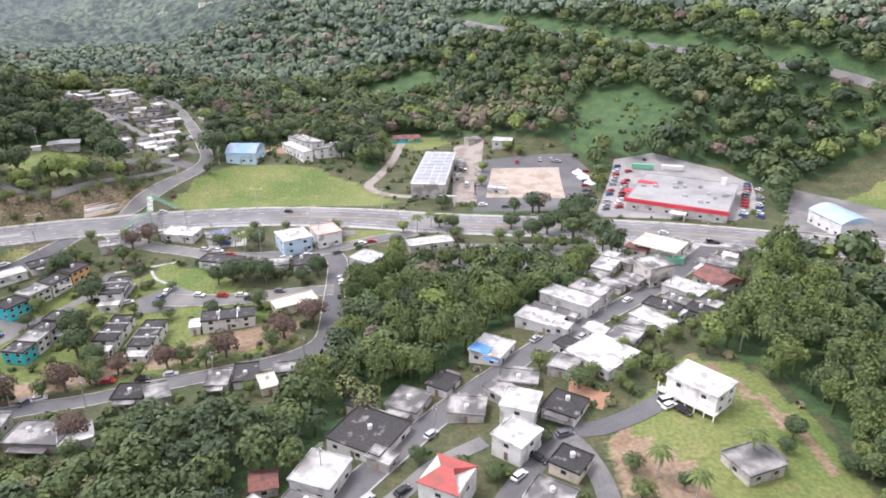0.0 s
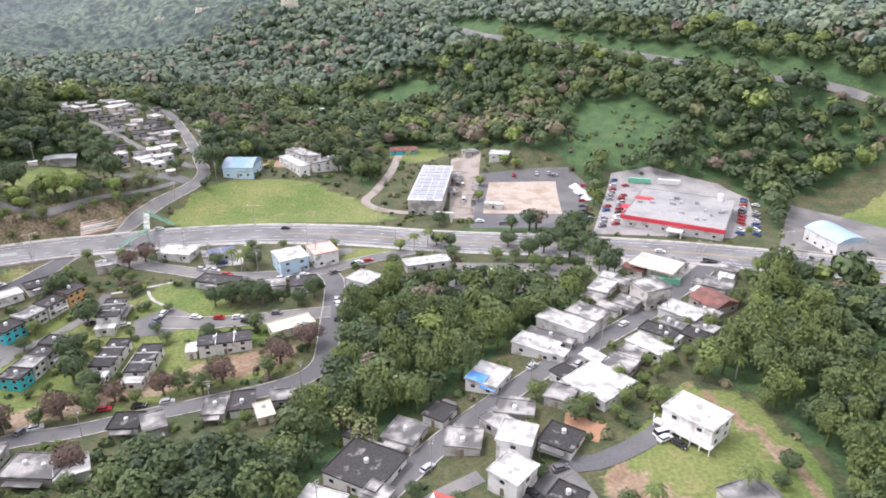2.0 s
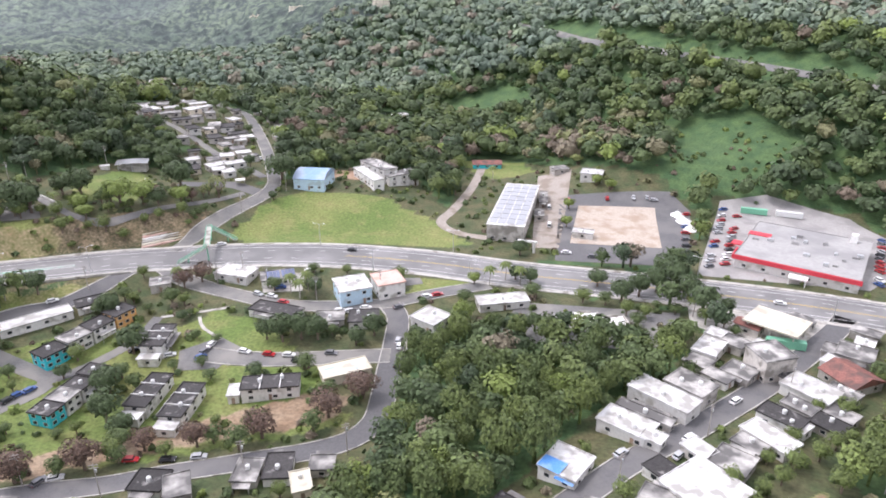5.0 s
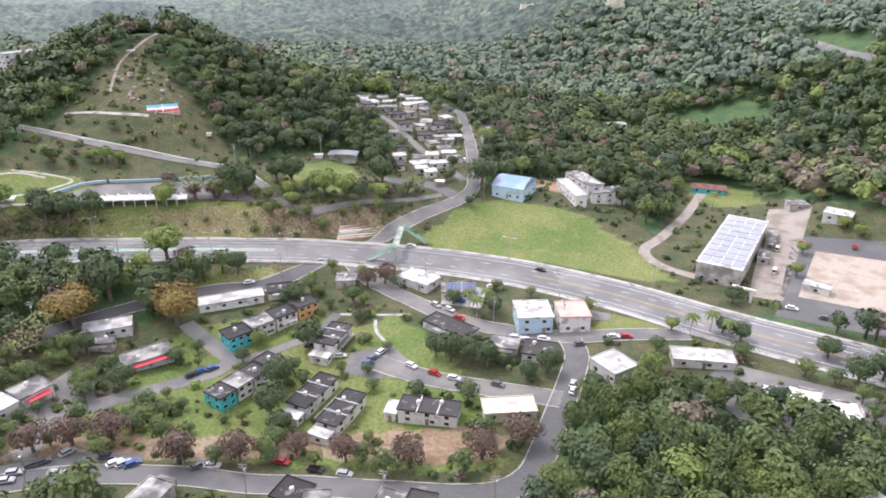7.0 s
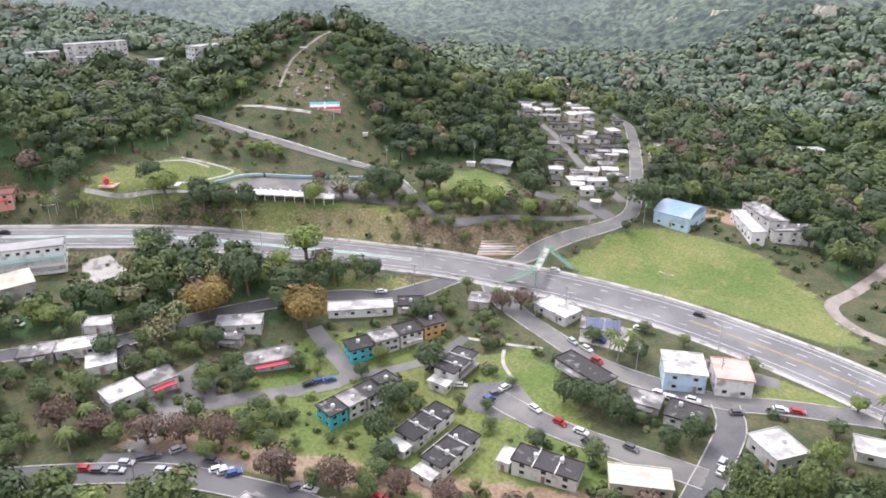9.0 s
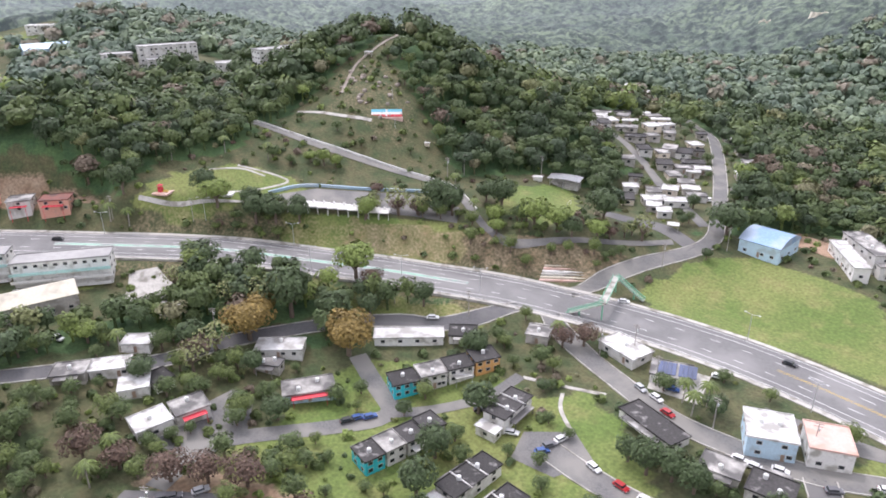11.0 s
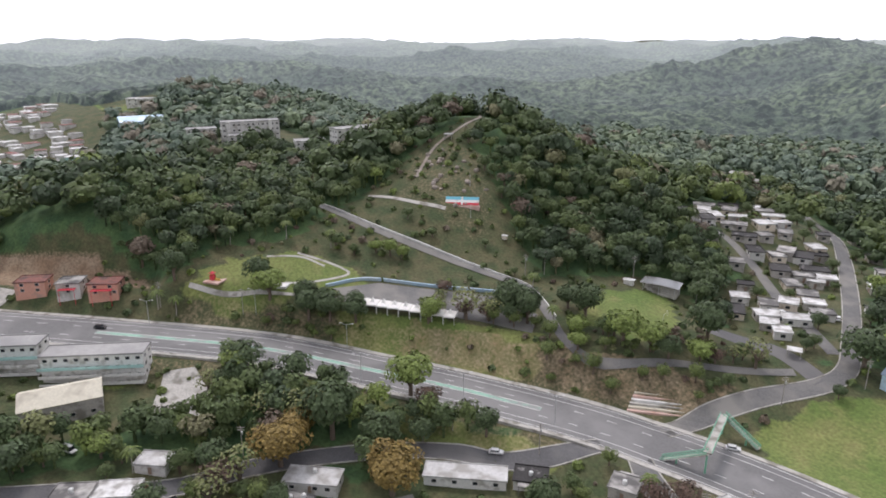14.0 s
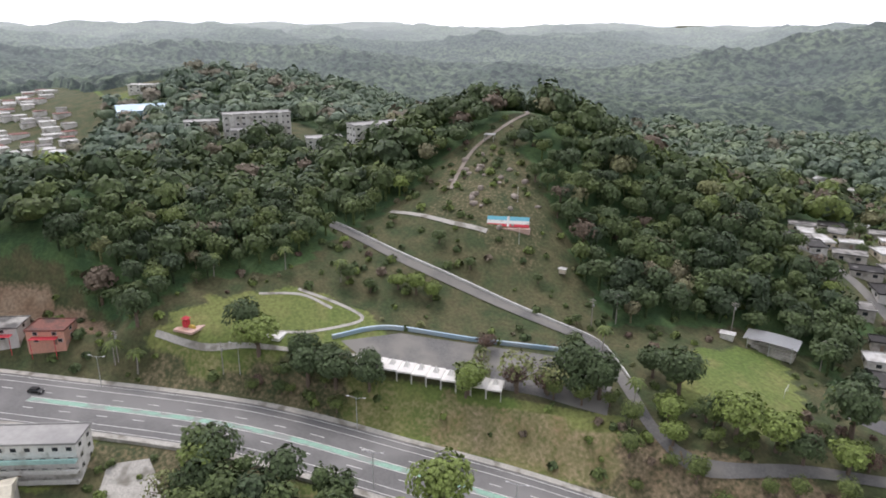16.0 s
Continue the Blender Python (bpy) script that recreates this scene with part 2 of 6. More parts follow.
def hazed_backdrop():
    """Far wooded hills: crowns, woods, clearings in drifts; painted haze glows stronger farther off."""
    m = bpy.data.materials.new("hazed_hills")
    m.use_nodes = True
    n, l = m.node_tree.nodes, m.node_tree.links
    shader = n["Principled BSDF"]
    shader.inputs["Roughness"].default_value = 0.9
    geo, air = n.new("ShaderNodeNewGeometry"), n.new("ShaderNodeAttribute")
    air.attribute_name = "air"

    def noise_ramp(size, detail, *stops):
        tex, bar = n.new("ShaderNodeTexNoise"), n.new("ShaderNodeValToRGB")
        tex.inputs["Scale"].default_value, tex.inputs["Detail"].default_value, tex.inputs["Roughness"].default_value = size, detail, 0.6
        l.new(geo.outputs["Position"], tex.inputs["Vector"])
        l.new(tex.outputs["Fac"], bar.inputs["Fac"])
        for e, (place, colour) in zip(bar.color_ramp.elements, stops):
            e.position, e.color = place, (*colour, 1)
        return bar.outputs["Color"], tex.outputs["Fac"]

    # near-black hollows between tree tops: shade painted into the base colour
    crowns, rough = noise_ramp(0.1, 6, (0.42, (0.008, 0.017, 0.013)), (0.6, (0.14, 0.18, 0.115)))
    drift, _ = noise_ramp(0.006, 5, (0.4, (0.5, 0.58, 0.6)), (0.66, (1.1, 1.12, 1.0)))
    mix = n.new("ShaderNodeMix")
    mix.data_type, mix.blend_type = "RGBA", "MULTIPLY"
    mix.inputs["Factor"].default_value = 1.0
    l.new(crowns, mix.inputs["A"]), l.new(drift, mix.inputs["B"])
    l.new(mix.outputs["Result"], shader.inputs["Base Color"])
    relief = n.new("ShaderNodeBump")
    relief.inputs["Strength"].default_value, relief.inputs["Distance"].default_value = 1.0, 6.0
    l.new(rough, relief.inputs["Height"])
    l.new(relief.outputs["Normal"], shader.inputs["Normal"])
    # haze painted as emission: grey-blue glow that rises with distance
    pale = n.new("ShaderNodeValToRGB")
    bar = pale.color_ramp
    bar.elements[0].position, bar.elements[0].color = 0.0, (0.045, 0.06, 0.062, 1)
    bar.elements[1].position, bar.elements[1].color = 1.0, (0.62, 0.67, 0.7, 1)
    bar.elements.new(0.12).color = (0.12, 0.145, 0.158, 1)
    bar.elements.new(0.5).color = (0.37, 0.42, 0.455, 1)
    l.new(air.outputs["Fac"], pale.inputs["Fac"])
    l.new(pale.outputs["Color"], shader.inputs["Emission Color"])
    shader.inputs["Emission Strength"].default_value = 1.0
    return m


MAT["hazed_hills"] = hazed_backdrop()


def ground_material():
    """Rough grass and scrub; lawn, bare soil, meadow and rock where the ground's own cover says so."""
    m = bpy.data.materials.new("ground_cover")
    m.use_nodes = True
    n, l = m.node_tree.nodes, m.node_tree.links
    shader = n["Principled BSDF"]
    shader.inputs["Roughness"].default_value = 0.95
    geo = n.new("ShaderNodeNewGeometry")

    def tex(size, detail=8):
        t = n.new("ShaderNodeTexNoise")
        t.inputs["Scale"].default_value, t.inputs["Detail"].default_value = size, detail
        l.new(geo.outputs["Position"], t.inputs["Vector"])
        return t.outputs["Fac"]

    def blend(factor, a, b):
        mix = n.new("ShaderNodeMix")
        mix.data_type = "RGBA"
        l.new(factor, mix.inputs["Factor"])
        for socket, v in ((mix.inputs["A"], a), (mix.inputs["B"], b)):
            if isinstance(v, tuple):
                socket.default_value = (*v, 1)
            else:
                l.new(v, socket)
        return mix.outputs["Result"]

    def between(v, a, b):
        r = n.new("ShaderNodeMapRange")
        r.inputs["From Min"].default_value, r.inputs["From Max"].default_value = a, b
        l.new(v, r.inputs["Value"])
        return r.outputs["Result"]

    fine, mid, wide = tex(0.9), tex(0.13), tex(0.035)
    base = blend(between(mid, 0.35, 0.65), (0.055, 0.078, 0.03), (0.115, 0.107, 0.052))
    grass = blend(between(wide, 0.38, 0.62), (0.115, 0.17, 0.04), (0.185, 0.21, 0.065))
    grass = blend(between(mid, 0.5, 0.95), grass, (0.27, 0.24, 0.1))
    meadow = blend(between(mid, 0.35, 0.65), (0.045, 0.095, 0.036), (0.085, 0.145, 0.05))
    soil = blend(between(mid, 0.35, 0.65), (0.24, 0.16, 0.1), (0.33, 0.25, 0.17))
    colour = base
    for cover_name, look_of in (("meadow", meadow), ("lawn", grass), ("soil", soil)):
        a = n.new("ShaderNodeAttribute")
        a.attribute_name = cover_name
        add = n.new("ShaderNodeMath")
        add.operation = "ADD"
        l.new(a.outputs["Fac"], add.inputs[0])
        l.new(between(fine, -0.4, 1.4), add.inputs[1])
        colour = blend(between(add.outputs["Value"], 0.85, 1.15), colour, look_of)
    speck = n.new("ShaderNodeVectorMath")
    speck.operation = "SCALE"
    l.new(colour, speck.inputs[0])
    r = n.new("ShaderNodeMapRange")
    r.inputs["From Min"].default_value, r.inputs["From Max"].default_value = 0.25, 0.75
    r.inputs["To Min"].default_value, r.inputs["To Max"].default_value = 0.65, 1.35
    l.new(fine, r.inputs["Value"])
    l.new(r.outputs["Result"], speck.inputs["Scale"])
    l.new(speck.outputs["Vector"], shader.inputs["Base Color"])
    relief = n.new("ShaderNodeBump")
    relief.inputs["Strength"].default_value, relief.inputs["Distance"].default_value = 0.6, 0.4
    l.new(fine, relief.inputs["Height"])
    l.new(relief.outputs["Normal"], shader.inputs["Normal"])
    return m


MAT["ground"] = ground_material()

# ---- the lie of the land ----
def ramp(v, a, b):
    """Smooth step from 0 at a to 1 at b, for numbers and arrays."""
    u = np.clip((np.asarray(v, float) - a) / (b - a), 0, 1)
    return u * u * (3 - 2 * u)


def mound(x, y, cx, cy, rx, ry, height):
    return height * np.exp(-((x - cx) / rx) ** 2 - ((y - cy) / ry) ** 2)


def rolling(x, y):
    """Long waves of the hills, between about -1 and 1."""
    return (np.sin(x / 97 + 1.3 * np.sin(y / 141)) * np.cos(y / 83 + 1.1 * np.sin(x / 173))
            + 0.5 * np.sin(x / 41 + y / 57) * np.cos(y / 37 - x / 71)) / 1.5


HIGHWAY = [(-420, 40, 20), (-345, 128, 19), (-305, 175, 16.5), (-262, 226, 12.5), (-225, 258, 8.5), (-190, 285, 4.8), (-150, 308, 1.5),
           (-97, 322, 0.3), (-46, 322, 0), (0, 314, 0), (54, 308, 0), (101, 301, 0), (144, 290, 0), (230, 262, 0), (420, 190, 2)]


def along(points, x, y):
    """Distance of each place from a line of (x, y, z) points, and the line's height there."""
    best, level = np.full(np.shape(x), 1e9), np.zeros(np.shape(x))
    for (ax, ay, az), (bx, by, bz) in zip(points, points[1:]):
        u = np.clip(((x - ax) * (bx - ax) + (y - ay) * (by - ay)) / ((bx - ax) ** 2 + (by - ay) ** 2), 0, 1)
        d = np.hypot(x - ax - u * (bx - ax), y - ay - u * (by - ay))
        level = np.where(d < best, az + u * (bz - az), level)
        best = np.minimum(best, d)
    return best, level


def height(x, y):
    """Height of the ground in metres over the highway junction."""
    x, y = np.asarray(x, float), np.asarray(y, float)
    north = (x + 120) * -0.641 + (y - 312) * 0.767
    z = mound(x, y, -115, 215, 75, 50, -7) + mound(x, y, 45, 180, 60, 60, 6)
    z = z + mound(x, y, -20, 215, 35, 45, -3) + mound(x, y, 60, 120, 60, 50, 3)
    z = z + 9 * ramp(-x, 160, 260) + 6 * ramp(-x, 250, 330)
    z = z + 11 * ramp(north, 20, 50) * ramp(-x, 105, 175) * (1 - ramp(y, 480, 620))
    z = z + 8 * ramp(y, 340, 395) * (1 - ramp(y, 480, 620)) * ramp(-x, 30, 90) * (1 - ramp(-x, 130, 185))
    z = z + mound(x, y, -352, 395, 76, 78, 47) + mound(x, y, -332, 275, 48, 36, 9)
    z = z + mound(x, y, -292, 342, 30, 32, 9) + mound(x, y, -190, 345, 34, 28, 5)
    z = z + mound(x, y, -390, 205, 65, 50, 26) + mound(x, y, -255, 425, 50, 32, 12)
    z = z + mound(x, y, -500, 335, 90, 90, 24) + mound(x, y, -760, 300, 150, 110, 34) + mound(x, y, -745, 430, 170, 90, 30)
    z = z + mound(x, y, -215, 490, 45, 50, 9)
    z = z + 16 * ramp(y, 385, 450) * ramp(x, -10, 70)
    m = (x * 0.9 + y - 500) / 1.35
    z = z + 58 * ramp(m, 20, 190) + 20 * ramp(m, 200, 600)
    d = np.hypot(x + 40, y - 140)
    far = ramp(d, 800, 2300)
    z = z + (40 - z) * far * 0.97 + rolling(x, y) * (13 * ramp(d, 480, 900) + 1.2 * ramp(d, 250, 400))
    z = z + (4 + 20 * rolling(x / 4, y / 4)) * ramp(d, 2300, 3300)
    z = z + 24 * rolling(x / 2.3, y / 2.3) * ramp(d, 900, 1600)
    crest = np.abs(np.sin(x / 330 + 1.4 * np.sin(y / 390 + 0.6) + 0.5 * np.sin(x / 140)))
    z = z + (30 - 62 * crest) * ramp(d, 1050, 1500) * (1 - ramp(d, 2900, 3700))
    shelf, _ = along([(-378, 138, 0), (-318, 196, 0)], x, y)
    z = z + (23.5 - z) * (1 - ramp(shelf, 11, 22))
    off, level = along(HIGHWAY, x, y)
    return z + (level - z) * (1 - ramp(off, 12, 26))

RNG = random.Random(11)
NRNG = np.random.default_rng(11)


def ground(x, y):
    return float(height(x, y))


# ---- building helpers ----
def obj(name, mesh, parent=None, m=None, label=""):
    ob = new(name, mesh)
    if parent:
        ob.parent = parent
    if m is not None:
        ob.matrix_local = m
    if label:
        ob["label"] = label
    return ob


def finish(name, bm, mat):
    mesh = bpy.data.meshes.new(name)
    bmesh.ops.recalc_face_normals(bm, faces=bm.faces)
    bm.to_mesh(mesh)
    bm.free()
    mesh.materials.append(mat)
    return mesh


def part(name, bm, mat, parent, label="", m=None):
    return obj(name, finish(name, bm, mat), parent, m, label)


def box(bm, cx, cy, cz, lx, ly, lz, turn=0.0, taper=1.0):
    """Adds a block round (cx, cy) that stands on cz."""
    c, s = math.cos(turn), math.sin(turn)
    v = []
    for z, k in ((cz, 1.0), (cz + lz, taper)):
        for a, b in ((-1, -1), (1, -1), (1, 1), (-1, 1)):
            px, py = a * lx / 2 * k, b * ly / 2 * k
            v.append(bm.verts.new((cx + c * px - s * py, cy + s * px + c * py, z)))
    for f in ((0, 3, 2, 1), (4, 5, 6, 7), (0, 1, 5, 4), (1, 2, 6, 5), (2, 3, 7, 6), (3, 0, 4, 7)):
        bm.faces.new([v[i] for i in f])
    return v


def rod(bm, a, b, r0, r1=None, sides=6):
    """A round bar from a to b."""
    a, b = Vector(a), Vector(b)
    q = (b - a).to_track_quat("Z", "Y")
    ends = []
    for p, r in ((a, r0), (b, r0 if r1 is None else r1)):
        ends.append([bm.verts.new(p + q @ Vector((r * math.cos(i * math.tau / sides), r * math.sin(i * math.tau / sides), 0))) for i in range(sides)])
    for i in range(sides):
        j = (i + 1) % sides
        bm.faces.new((ends[0][i], ends[0][j], ends[1][j], ends[1][i]))
    bm.faces.new(ends[0][::-1]), bm.faces.new(ends[1])


def boxed(*blocks):
    bm = bmesh.new()
    for b in blocks:
        box(bm, *b)
    return bm


def empty(name, x, y, z, turn=0.0):
    ob = new(name)
    ob.empty_display_size = 0.5
    ob.matrix_world = pose(x, y, z, 0, 0, turn)
    return ob


# ---- the ground ----
def inside(poly, x, y):
    """Which places lie in a polygon."""
    hit = np.zeros(np.shape(x), bool)
    px, py = poly[-1]
    for qx, qy in poly:
        cross = (qy > y) != (py > y)
        with np.errstate(divide="ignore", invalid="ignore"):
            hit ^= cross & (x < (px - qx) * (y - qy) / (py - qy) + qx)
        px, py = qx, qy
    return hit


def spaced(a, fine_a, fine_b, step, b, grow):
    """Grid lines: even between fine_a and fine_b, and ever wider towards a and b."""
    lines = list(np.arange(fine_a, fine_b + 0.1, step))
    s = step
    while lines[-1] < b:
        s = min(s * grow, 160)
        lines.append(lines[-1] + s)
    s = step
    while lines[0] > a:
        s = min(s * grow, 160)
        lines.insert(0, lines[0] - s)
    return np.array(lines)


LAWNS = [
    [(-136, 334), (-127, 372), (-109, 388), (-75, 388), (-46, 372), (-22, 344), (-37, 336), (-74, 337), (-115, 330)],
    [(-120, 262), (-111, 274), (-96, 269), (-84, 262), (-72, 252), (-95, 252), (-105, 256)],
    [(-301, 214), (-309, 236), (-300, 262), (-280, 278), (-262, 280), (-270, 252), (-285, 225)],
    [(-215, 344), (-210, 373), (-199, 381), (-177, 358), (-180, 334), (-199, 331)],
    [(72, 193), (88, 188), (95, 159), (95, 135), (60, 118), (37, 151), (49, 166), (57, 175)],
    [(-40, 307), (-8, 305), (-25, 297), (-45, 290)],
    [(-160, 285), (-180, 270), (-205, 253), (-235, 234), (-228, 226), (-200, 246), (-175, 262), (-158, 276)],
    [(-190, 302), (-205, 314), (-232, 288), (-258, 260), (-250, 252), (-215, 281)],
    [(-175, 235), (-150, 262), (-110, 262), (-60, 243), (-45, 215), (-75, 203), (-120, 187), (-160, 162)],
    [(-125, 605), (-80, 592), (-83, 545), (-115, 545)],
    [(196, 345), (260, 380), (300, 340), (225, 310)],
    [(-50, 480), (-5, 480), (5, 455), (-20, 440)],
    [(-735, 310), (-690, 315), (-680, 270), (-740, 262)],
    [(-265, 170), (-300, 178), (-275, 200), (-262, 190)],
]
MEADOWS = [
    [(86, 490), (118, 489), (145, 455), (136, 420), (97, 410), (73, 415), (80, 455)],
    [(-80, 632), (-29, 636), (9, 607), (-10, 590), (-62, 600)],
    [(2, 700), (14, 712), (70, 622), (150, 540), (240, 448), (228, 436), (120, 545)],
]
SOILS = [
    [(-392, 143), (-371, 167), (-353, 186), (-325, 205), (-313, 207), (-330, 178), (-358, 152)],
    [(37, 154), (46, 157), (57, 143), (59, 131), (51, 127), (39, 136)],
    [(70, 195), (76, 192), (92, 160), (88, 140), (84, 160)],
    [(-165, 158), (-130, 180), (-95, 200), (-55, 215), (-45, 228), (-60, 232), (-110, 205), (-165, 172)],
]
ROCKY = [(-338, 342), (-337, 362), (-318, 370), (-288, 360), (-270, 345), (-262, 330), (-294, 326), (-313, 319)]

gx, gy = spaced(-4400, -420, 250, 4.0, 4400, 1.13), spaced(-1500, 96, 560, 4.0, 4600, 1.09)
GX, GY = np.meshgrid(gx, gy)
GZ = height(GX, GY)


def sheet(name, X, Y, Z):
    rows, cols = X.shape
    mesh = bpy.data.meshes.new(name)
    idx = np.arange(rows * cols).reshape(rows, cols)
    quads = np.stack([idx[:-1, :-1], idx[:-1, 1:], idx[1:, 1:], idx[1:, :-1]], -1).reshape(-1, 4)
    fill(mesh, np.stack([X, Y, Z], -1).reshape(-1, 3), quads)
    mesh.polygons.foreach_set("use_smooth", np.ones(len(quads), bool))
    return mesh


def fill(mesh, verts, quads):
    mesh.vertices.add(len(verts))
    mesh.vertices.foreach_set("co", np.ascontiguousarray(verts, dtype=np.float32).ravel())
    mesh.loops.add(quads.size)
    mesh.loops.foreach_set("vertex_index", quads.astype(np.int32).ravel())
    mesh.polygons.add(len(quads))
    mesh.polygons.foreach_set("loop_start", np.arange(0, quads.size, 4, dtype=np.int32))
    mesh.update(calc_edges=True)


def carry(mesh, name, values):
    a = mesh.attributes.new(name, "FLOAT", "POINT")
    a.data.foreach_set("value", np.asarray(values, dtype=np.float32).ravel())


def on_land(x, y):
    """Height of the ground's own facets at far places."""
    i, j = np.clip(np.searchsorted(gx, x) - 1, 0, len(gx) - 2), np.clip(np.searchsorted(gy, y) - 1, 0, len(gy) - 2)
    u, v = (x - gx[i]) / (gx[i + 1] - gx[i]), (y - gy[j]) / (gy[j + 1] - gy[j])
    return (GZ[j, i] * (1 - u) + GZ[j, i + 1] * u) * (1 - v) + (GZ[j + 1, i] * (1 - u) + GZ[j + 1, i + 1] * u) * v


land = sheet("ground", GX, GY, GZ)
land.materials.append(MAT["ground"])
lawn = np.zeros(GX.shape)
for poly in LAWNS:
    lawn = np.maximum(lawn, inside(poly, GX, GY) * (0.72 if poly is LAWNS[8] else 0.9))
meadow = np.zeros(GX.shape)
for poly in MEADOWS:
    meadow = np.maximum(meadow, inside(poly, GX, GY) * 0.9)
soil = np.zeros(GX.shape)
for poly in SOILS:
    soil = np.maximum(soil, inside(poly, GX, GY) * 0.75)
soil = np.maximum(soil, inside(ROCKY, GX, GY) * 0.36)
soil = np.maximum(soil, inside([(-232, 268), (-190, 303), (-160, 322), (-143, 334), (-146, 350), (-165, 336), (-195, 315), (-236, 280)], GX, GY) * 0.5)
off_road, _ = along(HIGHWAY, GX, GY)
northward = (GX + 120) * -0.641 + (GY - 312) * 0.767
soil = np.maximum(soil, (off_road > 12.5) * (off_road < 23) * (northward > 0) * (GX < -155) * (GX > -300) * 0.4)
carry(land, "lawn", lawn), carry(land, "soil", soil)
tagged(obj("ground", land), "rough grassy hilly ground with lawns and bare earth", "ground", kind="structure")


# ---- roads ----
def smooth_line(points, step=3.0):
    """Places every few metres along a smooth curve through the points."""
    p = [Vector((*q[:2], 0)) for q in points]
    p = [2 * p[0] - p[1], *p, 2 * p[-1] - p[-2]]
    out = []
    for a, b, c, d in zip(p, p[1:], p[2:], p[3:]):
        k = max(2, int((c - b).length / step))
        for i in range(k):
            t = i / k
            out.append(0.5 * (2 * b + (c - a) * t + (2 * a - 5 * b + 4 * c - d) * t * t + (3 * b - a - 3 * c + d) * t ** 3))
    out.append(p[-2])
    return out


def ribbon(bm, line, inner, outer, lift, level=None, drop=0.0):
    """A strip between two offsets to the left of a line, draped over the ground; drop gives it side walls."""
    rows = []
    for i, p in enumerate(line):
        d = (line[min(i + 1, len(line) - 1)] - line[max(i - 1, 0)]).normalized()
        side = Vector((-d.y, d.x, 0))
        row = []
        n = max(2, int(abs(outer - inner) / 3.5) + 2) if not drop else 2
        for j in range(n):
            q = p + side * (inner + (outer - inner) * j / (n - 1))
            row.append(bm.verts.new((q.x, q.y, ground(q.x, q.y) + lift)))
        if drop:
            row = [bm.verts.new(row[0].co - Vector((0, 0, drop))), *row, bm.verts.new(row[-1].co - Vector((0, 0, drop)))]
        rows.append(row)
    for a, b in zip(rows, rows[1:]):
        for j in range(len(a) - 1):
            bm.faces.new((a[j + 1], a[j], b[j], b[j + 1]))


ROADS = {}


def road(name, points, width, mat, label, kerb=True, lift=0.14):
    line = smooth_line(points)
    ROADS[name] = (points, width)
    bm = bmesh.new()
    ribbon(bm, line, -width / 2, width / 2, lift)
    root = tagged(part("road", bm, MAT[mat], None), label, "road", kind="structure")
    if kerb:
        for side in (-1, 1):
            bm = bmesh.new()
            a = side * width / 2
            ribbon(bm, line, min(a, a + side * 0.35), max(a, a + side * 0.35), lift + 0.14, drop=0.5)
            part("kerb", bm, MAT["concrete"], root, "pale concrete kerb")
    return root, line


def dashes(line, offset, width, on, gap, lift):
    """Broken paint along a line."""
    bm = bmesh.new()
    fine, total = [], 0.0
    for a, b in zip(line, line[1:]):
        k = max(1, int((b - a).length))
        fine += [a.lerp(b, i / k) for i in range(k)]
    i = 0
    while i + on < len(fine):
        ribbon(bm, fine[i:i + on + 1], offset - width / 2, offset + width / 2, lift)
        i += on + gap
    return bm


highway, line = road("highway", HIGHWAY, 22, "highway", "four-lane grey asphalt highway with worn lane paint")
for off in (-3.9, 3.9):
    part("lane_marking", dashes(line, off, 0.22, 3, 7, 0.17), MAT["white_paint"], highway, "broken white lane line")
for off in (-0.35, 0.35):
    bm = bmesh.new()
    ribbon(bm, line[150:], off - 0.1, off + 0.1, 0.17)
    part("centre_line", bm, MAT["yellow_paint"], highway, "faded yellow centre line")
for off in (-7.6, 7.6, -10.2, 10.2):
    bm = bmesh.new()
    ribbon(bm, line, off - 0.1, off + 0.1, 0.17)
    part("edge_line", bm, MAT["white_paint"], highway, "worn white edge line")
median = [p for p in line if -300 < p.x < -178]
bm = bmesh.new()
ribbon(bm, median, -0.9, 0.9, 0.175)
part("painted_median", bm, MAT["green_paint"], highway, "faded green painted median")
for off in (-1.15, 1.15):
    bm = bmesh.new()
    ribbon(bm, median, off - 0.12, off + 0.12, 0.18)
    part("median_line", bm, MAT["white_paint"], highway, "worn white median line")
for side in (-1, 1):
    bm = bmesh.new()
    ribbon(bm, line, *sorted((side * 11.4, side * 12.9)), 0.26, drop=0.5)
    tagged(part("pavement", bm, MAT["concrete"], None), "pale concrete pavement beside the highway", "pavement", kind="structure")

road("street", [(-45, 108), (-20, 143), (-10, 156), (3, 172), (19, 188), (30, 199), (45, 212), (61, 228), (77, 245), (91, 261), (108, 281), (116, 292)], 7.5, "asphalt",
     "narrow village street of dark asphalt")
road("lane", [(6, 120), (10, 129), (16, 139), (29, 155), (38, 157), (48, 162), (57, 169), (60, 174)], 5.5, "asphalt", "narrow asphalt lane to the hill house", kerb=False)
road("lane_two", [(33, 112), (35, 125), (35, 139), (32, 150), (28, 156)], 5, "old_asphalt", "worn asphalt lane past small houses", kerb=False)
road("lane_three", [(-26, 124), (-11, 138), (-2, 148), (10, 155)], 4.5, "old_asphalt", "worn asphalt driveway lane", kerb=False)
road("frontage", [(-146, 299), (-138, 294), (-124, 289), (-107, 284), (-87, 279), (-67, 280), (-49, 284), (-33, 293), (-12, 303)], 7, "old_asphalt", "grey frontage road beside the houses")
